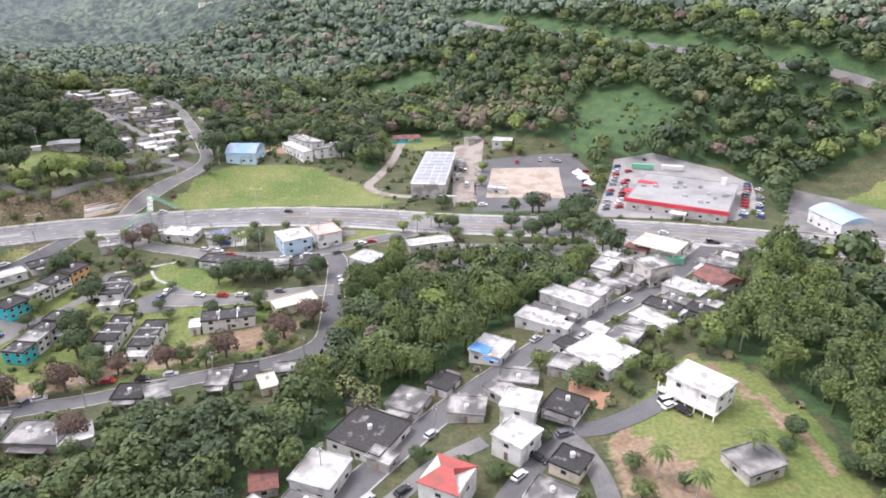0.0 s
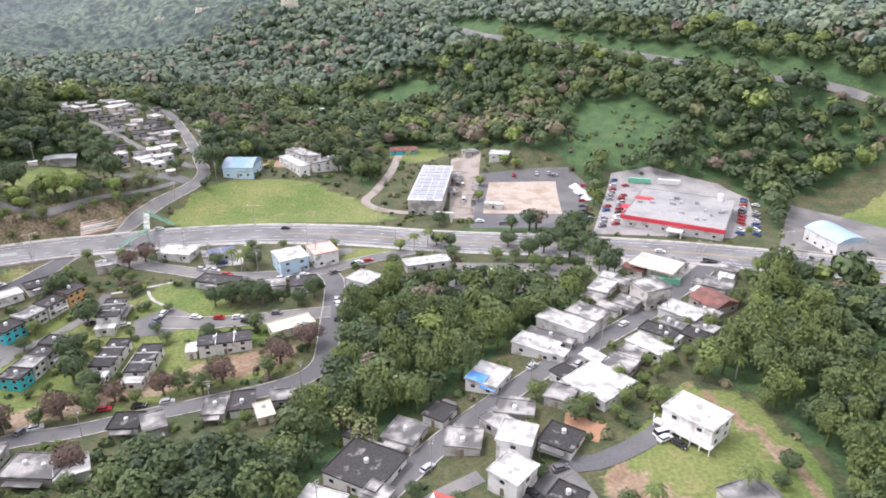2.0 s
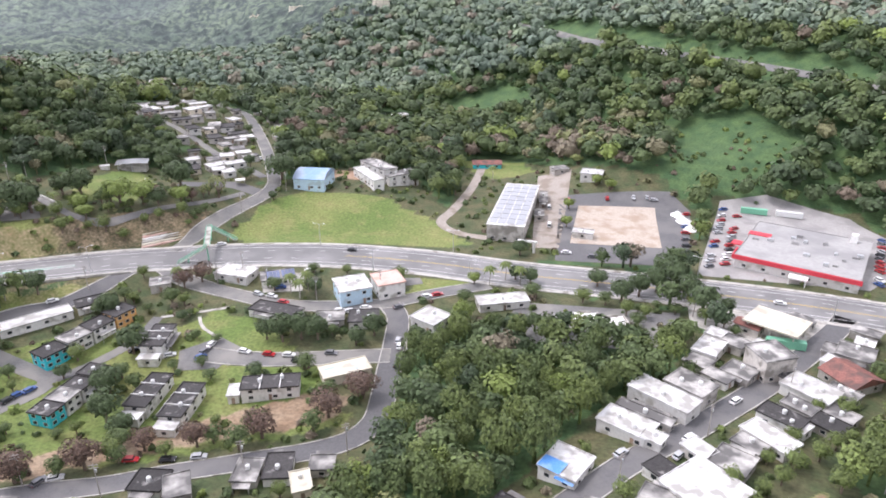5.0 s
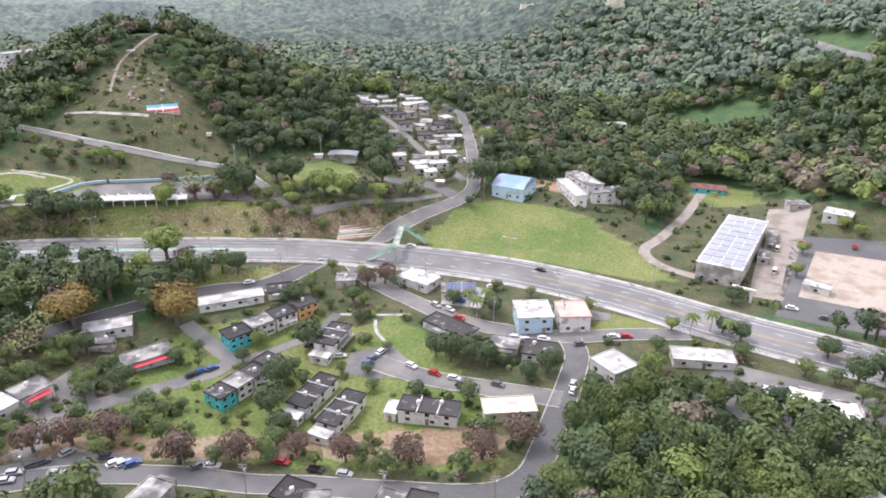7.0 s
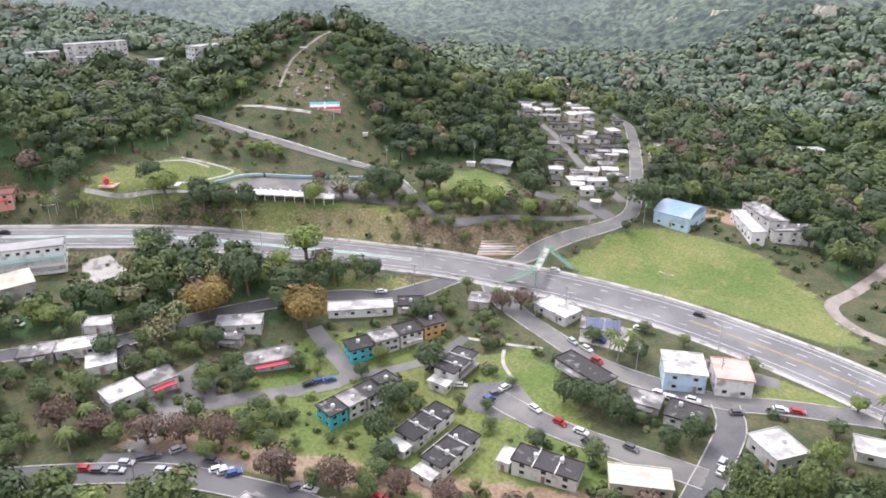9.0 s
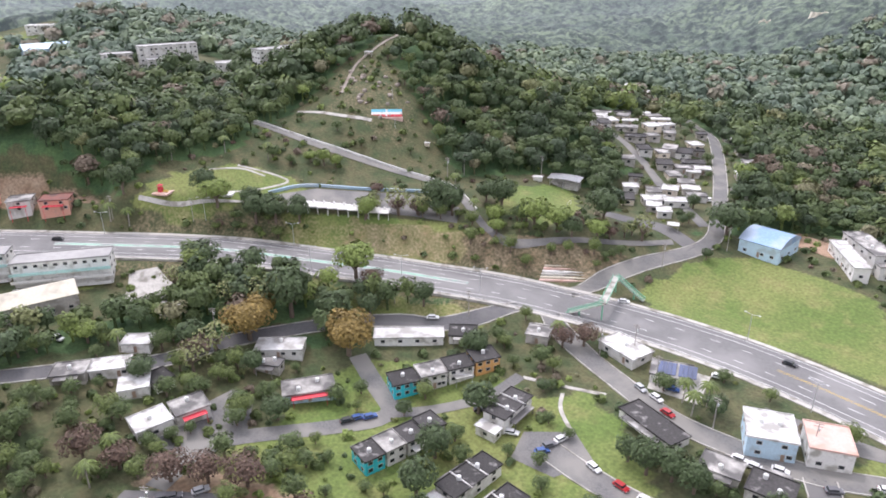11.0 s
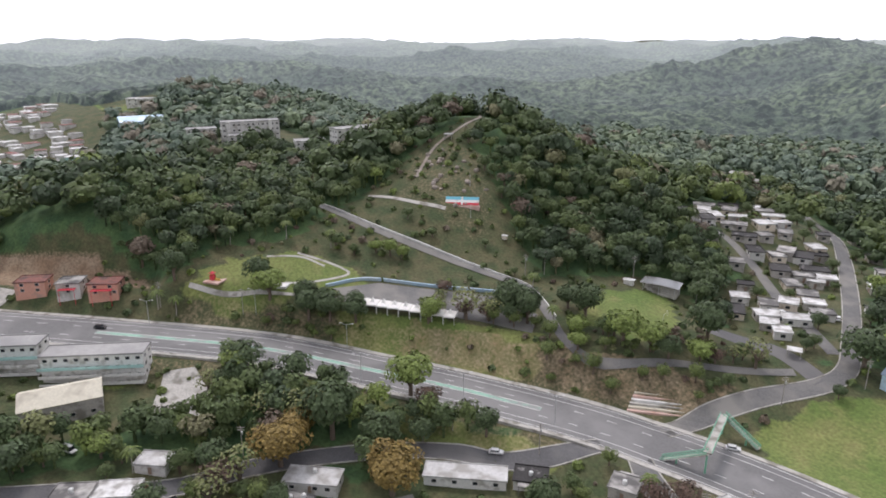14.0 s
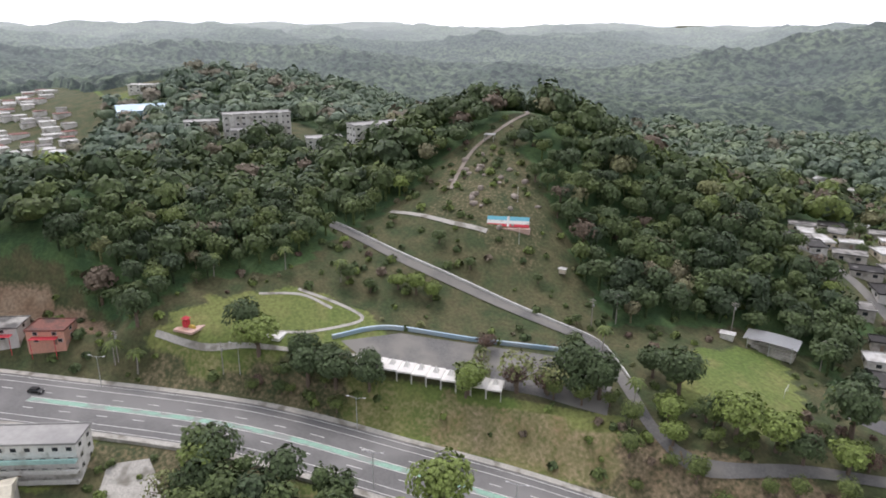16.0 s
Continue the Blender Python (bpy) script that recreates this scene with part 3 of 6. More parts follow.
road("estate_road", [(-48, 283), (-43, 274), (-41, 258), (-40, 243), (-39, 230), (-39, 218), (-44, 209), (-54, 203), (-65, 199), (-76, 195), (-90, 190), (-103, 184),
     (-118, 179), (-135, 170), (-147, 162), (-160, 149), (-172, 135), (-190, 112)], 7.5, "asphalt", "curving asphalt estate road")
road("estate_lane", [(-41, 251), (-48, 250), (-61, 248), (-78, 246), (-93, 246), (-104, 247)], 7, "old_asphalt", "grey estate lane with parked cars")
road("estate_loop", [(-176, 236), (-159, 231), (-149, 228), (-148, 222), (-154, 210), (-163, 193), (-167, 182), (-165, 172), (-160, 162)], 6, "old_asphalt", "grey estate lane round the row houses", kerb=False)
road("estate_path", [(-148, 226), (-139, 238), (-132, 252), (-131, 266)], 4, "old_asphalt", "narrow worn estate lane", kerb=False)
road("back_road", [(-156, 294), (-161, 281), (-170, 268), (-181, 259), (-191, 246), (-200, 226), (-206, 205), (-208, 186), (-213, 172), (-219, 161), (-226, 146), (-238, 122)], 6, "asphalt", "shaded asphalt back road")
road("ramp", [(-151, 316), (-147, 332), (-141, 351), (-131, 373), (-130, 386), (-136, 401), (-149, 429), (-165, 460), (-182, 490), (-205, 525), (-250, 580)], 6.2, "old_asphalt", "grey road climbing to the hillside village")
road("parking_lane", [(-132, 374), (-149, 377), (-160, 374), (-174, 371)], 7, "asphalt", "small asphalt parking lane", kerb=False)
road("village_road", [(-246, 448), (-220, 447), (-200, 439), (-184, 429), (-161, 410), (-145, 397), (-137, 391)], 5, "old_asphalt", "narrow road between village houses", kerb=False)
road("hill_road", [(-332, 287), (-315, 293), (-298, 300), (-281, 308), (-263, 317), (-245, 326), (-232, 331), (-221, 328), (-209, 323), (-195, 317), (-184, 317),
     (-174, 325), (-162, 342), (-150, 358), (-140, 371)], 3.4, "old_asphalt", "narrow concrete road up the hill", kerb=False, lift=0.3)
road("far_road", [(-30, 770), (13, 699), (47, 635), (95, 582), (130, 547), (161, 514), (200, 470), (229, 443), (320, 360)], 6, "old_asphalt", "pale distant motorway on the mountain side", kerb=False, lift=0.5)
road("track", [(-27, 478), (-30, 427), (-36, 388), (-40, 368), (-30, 356), (-14, 351)], 5, "gravel", "dusty dirt track", kerb=False)
road("monument_path", [(-326, 312), (-315, 318), (-300, 324), (-288, 331)], 1.9, "concrete", "pale concrete path to the painted monument", kerb=False, lift=0.3)
road("summit_path", [(-318, 335), (-326, 345), (-334, 358), (-338, 374), (-346, 396), (-354, 402)], 1.8, "gravel", "pale concrete path to the summit", kerb=False, lift=0.3)
for points, w in (([(-301, 217), (-290, 228), (-282, 240), (-272, 252), (-262, 266)], 1.4), ([(-299, 262), (-285, 272), (-277, 274), (-279, 258), (-284, 248)], 1.2),
                  ([(-286, 268), (-296, 262), (-303, 250)], 1.1), ([(-103, 256), (-112, 262), (-116, 268)], 1.2), ([(-130, 266), (-115, 272), (-106, 276)], 1.4)):
    bm = bmesh.new()
    ribbon(bm, smooth_line(points, 2), -w / 2, w / 2, 0.12)
    tagged(part("footpath", bm, MAT["concrete"], None), "pale concrete footpath across the grass", "path", kind="structure")

bm = bmesh.new()
wall_line = smooth_line(ROADS["hill_road"][0])
ribbon(bm, wall_line[:int(len(wall_line) * 0.6)], 2.1, 2.4, 0.8, drop=1.2)
tagged(part("retaining_wall", bm, MAT["white_paint"], None), "low whitewashed wall along the hill road", "wall", kind="structure")


def patch(name, poly, mat, label, lift=0.1, thing="pavement"):
    """A paved area draped over the ground."""
    bm = bmesh.new()
    bm.faces.new([bm.verts.new((x, y, 0)) for x, y in poly])
    bmesh.ops.triangulate(bm, faces=bm.faces)
    for _ in range(5):
        long = [e for e in bm.edges if e.calc_length() > 7]
        if not long:
            break
        bmesh.ops.subdivide_edges(bm, edges=long, cuts=1)
        bmesh.ops.triangulate(bm, faces=bm.faces)
    for v in bm.verts:
        v.co.z = ground(v.co.x, v.co.y) + lift
    bmesh.ops.recalc_face_normals(bm, faces=bm.faces)
    if sum(f.normal.z for f in bm.faces) < 0:
        bmesh.ops.reverse_faces(bm, faces=bm.faces)
    mesh = bpy.data.meshes.new(name)
    bm.to_mesh(mesh)
    bm.free()
    mesh.materials.append(MAT[mat])
    return tagged(obj(name, mesh), label, thing, kind="structure")


patch("car_park", [(98, 406), (72, 326), (73, 322), (134, 316), (153, 335), (164, 372), (156, 394), (122, 412)], "car_park", "pale concrete supermarket car park")
patch("car_park", [(18, 412), (74, 412), (82, 396), (73, 350), (63, 330), (14, 330)], "asphalt", "dark asphalt car park round the sandy plaza")
patch("plaza", [(27, 399), (65, 398), (61, 349), (21, 350)], "sand_pad", "sandy unfinished plaza", 0.2, "plaza")
patch("car_park", [(181, 362), (151, 306), (182, 284), (214, 300), (216, 324), (198, 345)], "old_asphalt", "worn asphalt yard round the blue shed")
patch("car_park", [(-271, 264), (-266, 282), (-231, 319), (-214, 321), (-206, 311), (-222, 300), (-255, 267)], "old_asphalt", "worn asphalt car park beside the tents")
patch("forecourt", [(62, 294), (112, 288), (99, 263), (76, 268), (60, 280)], "concrete", "stained concrete forecourt")
patch("yard", [(4, 343), (16, 343), (25, 445), (6, 445)], "gravel", "dusty gravel yard behind the warehouse")
patch("car_park", [(-97, 240), (-92, 251), (-103, 257), (-114, 248), (-110, 238)], "old_asphalt", "grey estate car park", 0.12)
patch("terrace", [(34, 178), (44, 172), (40, 164), (32, 168)], "terracotta", "bare terracotta-coloured yard", 0.12, "yard")
patch("car_park", [(-130, 172), (-160, 150), (-164, 156), (-150, 172), (-135, 180)], "asphalt", "dark asphalt lay-by with parked cars", 0.11)
patch("yard", [(-60, 293), (-38, 301), (-40, 306), (-70, 302)], "old_asphalt", "grey asphalt yard behind the white building", 0.12)
patch("yard", [(-104, 301), (-88, 305), (-84, 290), (-99, 287)], "concrete", "pale concrete yard of the solar house", 0.1)
patch("yard", [(-235, 207), (-258, 205), (-262, 196), (-243, 186), (-228, 196)], "concrete", "pale concrete school yard", 0.12)
patch("yard", [(-372, 138), (-345, 162), (-338, 152), (-362, 128)], "concrete", "pale concrete yard below the cut slope", 0.2)
patch("yard", [(-8, 262), (52, 258), (58, 288), (0, 290)], "old_asphalt", "broken grey yard with ruined slabs", 0.1)
patch("bare_court", [(-112, 410), (-85, 405), (-88, 420), (-110, 424)], "earth", "bare reddish court beside the sports hall", 0.15)
patch("yard", [(-181, 166), (-168, 172), (-166, 190), (-178, 199), (-185, 196), (-174, 186)], "old_asphalt", "worn asphalt turning place", 0.1)


# ---- buildings ----
def pane_mesh(w, h):
    return finish("pane", boxed((0, -0.02, 0.06, w - 0.12, 0.04, h - 0.12)), MAT["glass"])


def frame_mesh(w, h):
    """A window frame: one ring with depth."""
    bm = bmesh.new()
    loops = []
    for y, k in ((0.05, 0.0), (-0.05, 0.0), (-0.05, 0.09), (0.05, 0.09)):
        loops.append([bm.verts.new((a * (w / 2 - k), y, z)) for a, z in ((-1, k), (1, k), (1, h - k), (-1, h - k))])
    for a, b in zip(loops, loops[1:] + loops[:1]):
        for i in range(4):
            j = (i + 1) % 4
            bm.faces.new((a[i], a[j], b[j], b[i]))
    return finish("window", bm, MAT["frame"])


WINDOW, PANE = frame_mesh(1.5, 1.2), pane_mesh(1.5, 1.2)
FAR_WINDOW = finish("window", boxed((0, 0, 0, 1.6, 0.1, 1.2)), MAT["glass"])
DOOR = finish("door", boxed((0, 0, 0, 1.0, 0.1, 2.1)), MAT["door"])
KNOB = finish("handle", boxed((0.35, -0.08, 1.0, 0.12, 0.08, 0.05)), MAT["metal"])
TANK_BM = bmesh.new()
rod(TANK_BM, (0, 0, 0), (0, 0, 1.1), 0.62, 0.62, 10)
rod(TANK_BM, (0, 0, 1.1), (0, 0, 1.35), 0.62, 0.2, 10)
TANK = finish("water_tank", TANK_BM, MAT["tank"])
BUILT = []


def openings(root, L, W, H, storeys, every, z0, door_side, near=True):
    """Windows on all four sides and one door."""
    floor_h = (H - 0.2) / storeys
    for s in range(storeys):
        z = z0 + s * floor_h + min(1.0, floor_h * 0.35)
        for half, length, turn in ((W / 2, L, 0), (L / 2, W, 90), (W / 2, L, 180), (L / 2, W, 270)):
            n = max(1, int(length / every))
            for i in range(n):
                a = (i + 0.5) / n * length - length / 2
                here = pose(0, 0, 0, 0, 0, turn) @ pose(a, -half - 0.03, z)
                if s == 0 and turn == door_side and i == n // 2:
                    d = obj("door", DOOR, root, pose(0, 0, 0, 0, 0, turn) @ pose(a, -half - 0.04, z0))
                    obj("handle", KNOB, d)
                    if n < 2:
                        continue
                    here = here @ pose(1.5, 0, 0)
                    if abs(a + 1.5) > length / 2 - 0.8:
                        continue
                w = obj("window", WINDOW if near else FAR_WINDOW, root, here)
                if near:
                    obj("pane", PANE, w)


def building(name, x, y, turn, L, W, H, wall, roof, label, category="house", storeys=1, form="flat", every=4.9, tanks=0, group="", canopy=None, parapet=0.3, near=True):
    if category == "house" and storeys == 1 and H < 7.5:
        # most of the small houses are low; slid back to fit the camera's view
        away = Vector((x, y - 60)).normalized() * H * 0.45
        x, y, H = x + away.x, y + away.y, max(2.9, H * 0.7)
    BUILT.append((x, y, turn, L, W))
    a = radians(turn)
    corners = [(x + i * L / 2 * math.cos(a) - j * W / 2 * math.sin(a), y + i * L / 2 * math.sin(a) + j * W / 2 * math.cos(a)) for i in (-1, 1) for j in (-1, 1)]
    low = min(ground(*c) for c in corners) - 0.3
    top = ground(x, y) + H
    floor_z = max(ground(x, y), low + 0.3) - low
    tall = top - low
    root = tagged(empty(name, x, y, low, turn), label, category, group)
    L, W = L - 0.7, W - 0.7
    part("wall", boxed((0, 0, 0, L, W, tall - 0.2)), MAT[wall], root)
    if form == "flat":
        bm = boxed((0, 0, tall - 0.2, L + 0.7, W + 0.7, 0.22))
        if parapet:
            for i in (-1, 1):
                box(bm, 0, i * (W / 2 + 0.26), tall + 0.02, L + 0.7, 0.18, parapet)
                box(bm, i * (L / 2 + 0.26), 0, tall + 0.02, 0.18, W + 0.34, parapet)
        part("roof", bm, MAT[roof], root)
    elif form in ("gable", "arch", "hip"):
        bm = bmesh.new()
        k = 9 if form == "arch" else 3
        rise = W * (0.16 if form == "arch" else 0.2)
        rows = []
        for e, pull in ((-L / 2 - 0.4, 1), (L / 2 + 0.4, -1)):
            row = []
            for i in range(k):
                u = i / (k - 1) * 2 - 1
                zz = rise * (1 - u * u if form == "arch" else 1 - abs(u))
                shift = pull * W * 0.4 * (1 - abs(u)) if form == "hip" else 0
                row.append((e + shift, u * (W / 2 + 0.4), tall - 0.2 + zz))
            rows.append(row)
        up = [[bm.verts.new(p) for p in r] for r in rows]
        down = [[bm.verts.new((p[0], p[1], tall - 0.42)) for p in r] for r in rows]
        for i in range(k - 1):
            bm.faces.new((up[0][i], up[0][i + 1], up[1][i + 1], up[1][i]))
            bm.faces.new((down[0][i], down[0][i + 1], down[1][i + 1], down[1][i]))
            for r in (0, 1):
                bm.faces.new((up[r][i], up[r][i + 1], down[r][i + 1], down[r][i]))
        for i in (0, k - 1):
            bm.faces.new((up[0][i], up[1][i], down[1][i], down[0][i]))
        part("roof", bm, MAT[roof], root)
    if every:
        openings(root, L, W, tall - floor_z, storeys, every, floor_z, 0 if RNG.random() < 0.5 else 180, near)
    for i in range(tanks):
        obj("water_tank", TANK, root, pose((i - tanks / 2 + 0.5) * L / (tanks + 0.6), RNG.uniform(-0.25, 0.25) * W, tall + 0.02), "pale plastic water tank")
    if canopy:
        side = RNG.choice((-1, 1))
        bm = boxed((0, side * (W / 2 + 1.2), floor_z + 2.5, L * 0.7, 2.2, 0.12))
        for i in (-1, 1):
            box(bm, i * L * 0.32, side * (W / 2 + 2.1), 0, 0.15, 0.15, floor_z + 2.5)
        part("porch", bm, MAT[canopy], root)
    return root, tall


def ribs(root, L, W, tall, n, mat="white_paint"):
    """Low dividing walls across the roof of a row of houses."""
    for i in range(n):
        part("roof_rib", boxed(((i + 1) / (n + 1) * L - L / 2, 0, tall, 0.25, W + 0.6, 0.3)), MAT[mat], root)


def rows_of(name, wall, roof, label, *places, **more):
    for x, y, turn, L, W, H in places:
        building(name, x, y, turn, L, W, H, wall, roof, label, tanks=RNG.choice((0, 1, 1, 2)) if L > 8 else RNG.choice((0, 1)), **more)


ESTATE = "row houses of the estate"
for x, y, turn, L, W, H in ((-74, 229, 14, 18, 7.5, 4.4), (-98, 219, 92, 17.5, 7.5, 4.4), (-122, 250, 98, 15, 8, 4.4), (-111, 223, 91, 18, 7.5, 4.2)):
    root, tall = building("row_house", x, y, turn, L, W, H, "white_wall", "dark_roof", "white row house with a black bitumen roof on the estate", storeys=2, group=ESTATE, canopy="grey_roof", tanks=2)
    ribs(root, L, W, tall, 2)
    a = radians(turn)
    building("annex", x - math.cos(a) * (L / 2 + 2.2), y - math.sin(a) * (L / 2 + 2.2), turn, 4, W * 0.9, 3, "white_wall", "white_roof", "low white annex at the end of a row house", "annex", parapet=0.15)
for x, y, turn, L, end in ((-148, 249, 68, 36, "orange_wall"), (-134, 219, 83, 26.6, "white_wall")):
    a = radians(turn)
    n = 4
    seg = L / n
    for i in range(n):
        d = (i + 0.5) * seg - L / 2
        root, tall = building("row_house", x + math.cos(a) * d, y + math.sin(a) * d, turn, seg - 0.06, 8, 4.7 + 0.25 * (i % 2), "turquoise_wall" if i == 0 else end if i == n - 1 else "white_wall",
                              "dark_roof" if i != 1 else "grey_roof", "row house with painted walls and a dark stained flat roof", storeys=2, group=ESTATE, every=2.6, canopy="white_roof" if i == 2 else None, tanks=1)

rows_of("house", "white_wall", "white_roof", "small white concrete house with a bright white roof",
        (-113, 296, -10, 15.3, 10, 4), (-170, 253, 48, 24, 7.5, 4), (-180, 169, 87, 10.2, 9, 5), (-198, 172, 66, 8.9, 8, 4), (-210, 170, 60, 11.6, 7.5, 3.5), (-191, 216, 47, 15.9, 8, 4),
        (-217, 181, 50, 9.4, 7, 3.5), (-92, 161, 29, 8.5, 8, 4.5), (30, 210, -33, 14.2, 8.5, 5), (41, 222, -39, 18.6, 8.5, 7), (-27, 142, -20, 10.8, 11.2, 6), (44, 185, -48, 15.2, 15, 5),
        (65, 209, -51, 13.4, 7.5, 4.5), (84, 235, -45, 14.3, 10, 5.5), (61, 257, -32, 8, 12, 5), (-6, 285, 18, 19.4, 8, 4), (35, 426, -12, 12, 10, 5), (27, 357, -10, 9.9, 6, 3), (-30, 268, -32, 11.3, 10.5, 5.5))
rows_of("house", "white_wall", "white_roof", "two-storey white concrete house with a bright white roof", (19.3, 163, -19, 9.3, 9, 5.6), (17.2, 151, -40, 8.8, 9.4, 5.3), storeys=2, canopy="white_roof")
rows_of("house", "grey_wall", "grey_roof", "weathered grey concrete house with a stained flat roof",
        (-66, 267, 13, 10.4, 8, 3.5), (-139, 284, 27, 8.1, 8, 4.5), (-214, 160, 58, 10.2, 8, 3.5), (-186, 209, 35, 8.8, 5, 3), (-79, 180, 28, 6.7, 9, 5.5), (-101, 161, -3, 14.6, 9.5, 5), (-117, 166, 6, 8, 9, 4.5),
        (35.5, 216, -33, 16, 4, 4.2), (49.5, 229, -42, 12.5, 9.5, 7), (-9, 170, -25, 9.6, 10, 4.5), (-29, 132, -22, 11.1, 6.4, 5), (33, 181, -27, 8, 8, 4), (20, 176, -11, 10.8, 6.5, 3.5), (6, 165, -8, 9.8, 8, 3.5),
        (22, 131, -31, 9.6, 8.2, 5), (68, 142, -68, 9.2, 10.8, 4), (106, 260, -29, 11, 10.5, 5), (53, 197, -35, 9.2, 9.2, 4), (77, 250, -69, 10.9, 11, 8), (67, 244, -40, 9, 8.5, 4),
        (9, 402, -1, 4.6, 18, 4), (7, 379, -1, 5, 10, 4), (18, 443, 23, 9.4, 8, 4), (-65, 189, 6, 6.9, 9, 4), (-47, 194, 10, 6.8, 6, 3.5), canopy="grey_roof")
rows_of("house", "white_wall", "grey_roof", "long grey school building with a stained flat roof", (-68, 411, 43, 19, 8, 6), (-81, 416, -45, 25, 9, 7), storeys=2)
rows_of("house", "white_wall", "dark_roof", "low white concrete house with a blackened flat roof",
        (-87, 270, -13, 19.5, 8, 4), (-54, 268, 11, 11, 9.5, 4), (-158, 267, 43, 10, 8, 4), (-197, 179, 93, 6.3, 8, 4), (-57.5, 191, 11, 7.3, 10, 4.5), (-88, 183, 3, 9, 8, 4), (-18, 157, -28, 16, 15, 5),
        (0, 178, -31, 7.1, 8, 4), (30, 162, -32, 9.5, 9.5, 4), (40, 124, -11, 10.8, 6, 4), (71, 219, -41, 11.9, 7, 5), canopy="grey_roof")
rows_of("house", "cream_wall", "dark_roof", "cream house with a black and white patched roof", (28, 142, -35, 7.9, 7.8, 4))
rows_of("house", "cream_wall", "pale_roof", "small pale concrete house with a cream flat roof", (-50, 186, 25, 5.3, 8, 4))
root, tall = building("house", -53, 238, 31, 15.8, 8, 3.5, "cream_wall", "pale_roof", "pale concrete building whose cream roof has blue patches")
for px, py, lx, ly in ((-4.6, 1.3, 3.2, 1.1), (-3.2, -1.5, 2.6, 0.9), (3.6, 1.2, 2.2, 1.2), (4.4, -1.6, 3.4, 1.0)):
    part("roof_patch", boxed((px, py, tall + 0.025, lx, ly, 0.03)), MAT["light_blue_roof"], root, "pale blue sealed patch")
rows_of("house", "grey_wall", "rust_roof", "house with a rust-red corrugated roof", (99, 246, -62, 13, 12.5, 5), (78, 275, -39, 9, 6, 5), (-40, 142, 14, 6.6, 7, 4), form="gable")
rows_of("house", "blue_wall", "grey_roof", "pale blue house with a grey flat roof and porch", (-169, 212, 62, 16, 8.5, 4.5), canopy="red_trim")
rows_of("house", "white_wall", "grey_roof", "white house with a red awning", (-180, 180, 83, 10, 8.5, 5), canopy="red_trim")
building("shop", -63, 287, 29, 12.7, 13, 6.2, "blue_wall", "white_roof", "pale blue two-storey building with a white roof", "building", 2, tanks=2)
building("shop", -50.5, 293, 29, 11, 12, 6, "white_wall", "salmon_roof", "white building with a salmon-pink roof", "building", 1, every=5)
root, tall = building("house", -96, 295, 25, 12.7, 9.5, 4, "white_wall", "grey_roof", "low house with solar panels on its roof")
for i in range(2):
    for j in range(4):
        part("solar_panel", boxed((i * 6 - 3.4 + j * 1.35, 0, tall + 0.3, 1.25, 7, 0.1)), MAT["solar"], root, "dark blue solar panel")
root, tall = building("house", 14, 193, -30, 10.5, 11, 5, "white_wall", "white_roof", "house patched with bright blue tarpaulin")
part("tarpaulin", boxed((-2, -3.4, tall + 0.36, 6, 4.6, 0.06), (2.4, -4.4, tall - 0.9, 5, 3.6, 0.06)), MAT["blue_tarp"], root, "bright blue plastic tarpaulin")
root, tall = building("house", 1, 137, -26, 10.1, 10.1, 7.4, "white_wall", "red_roof", "white two-storey house with a brick-red hipped roof", storeys=2, form="hip")
part("balcony", boxed((0, -5.7, 3.4, 8.5, 1.4, 0.18), (0, -6.35, 3.58, 8.5, 0.1, 0.9)), MAT["white_paint"], root, "white concrete balcony")

# the house on the hill, on open pillars with a terrace round it
root, tall = building("villa", 66.3, 170, -48, 14.5, 10.5, 5.8, "white_wall", "white_roof", "white two-storey villa with a terrace on the grassy hill", storeys=2)
part("terrace", boxed((0, -6.2, 2.7, 16, 2.4, 0.22), (0, -7.3, 2.92, 16, 0.1, 0.25), (0, -7.3, 3.6, 16, 0.1, 0.1)), MAT["white_paint"], root, "white terrace with a slim railing")
for i in range(7):
    part("pillar", boxed((i * 2.6 - 7.8, -7.2, 0, 0.28, 0.28, 5.2)), MAT["white_paint"], root)

# the supermarket
root, tall = building("supermarket", 118, 343, -27, 46, 46, 5.6, "white_wall", "store_roof", "flat supermarket with a red band round its grey roof", "supermarket", every=7)
part("fascia", boxed((0, -23.6, tall - 1.6, 47, 0.5, 1.9), (-23.7, -19, tall - 1.6, 0.5, 9, 1.9)), MAT["red_trim"], root, "bright red sign band")
part("entrance_canopy", boxed((2, -26, 2.9, 7, 4.6, 0.5), (-1, -28, 0, 0.4, 0.4, 2.9), (5, -28, 0, 0.4, 0.4, 2.9)), MAT["white_paint"], root, "white entrance canopy")
part("side_canopy", boxed((-19, 6, tall - 0.6, 9, 4, 1.0), (-26, -2, 3, 5, 5, 0.4)), MAT["red_trim"], root, "red loading canopy")
for i in range(14):
    part("roof_unit", boxed((RNG.uniform(-20, 21), RNG.uniform(-20, 20), tall + 0.02, RNG.uniform(1.2, 2.6), RNG.uniform(1.2, 2.2), RNG.uniform(0.8, 1.4))), MAT["metal" if i % 2 else "store_roof"], root, "grey rooftop air-conditioning unit")
part("roof_tower", boxed((16, 19, tall, 2.6, 2.6, 3.6)), MAT["white_paint"], root, "white boxy roof tower")

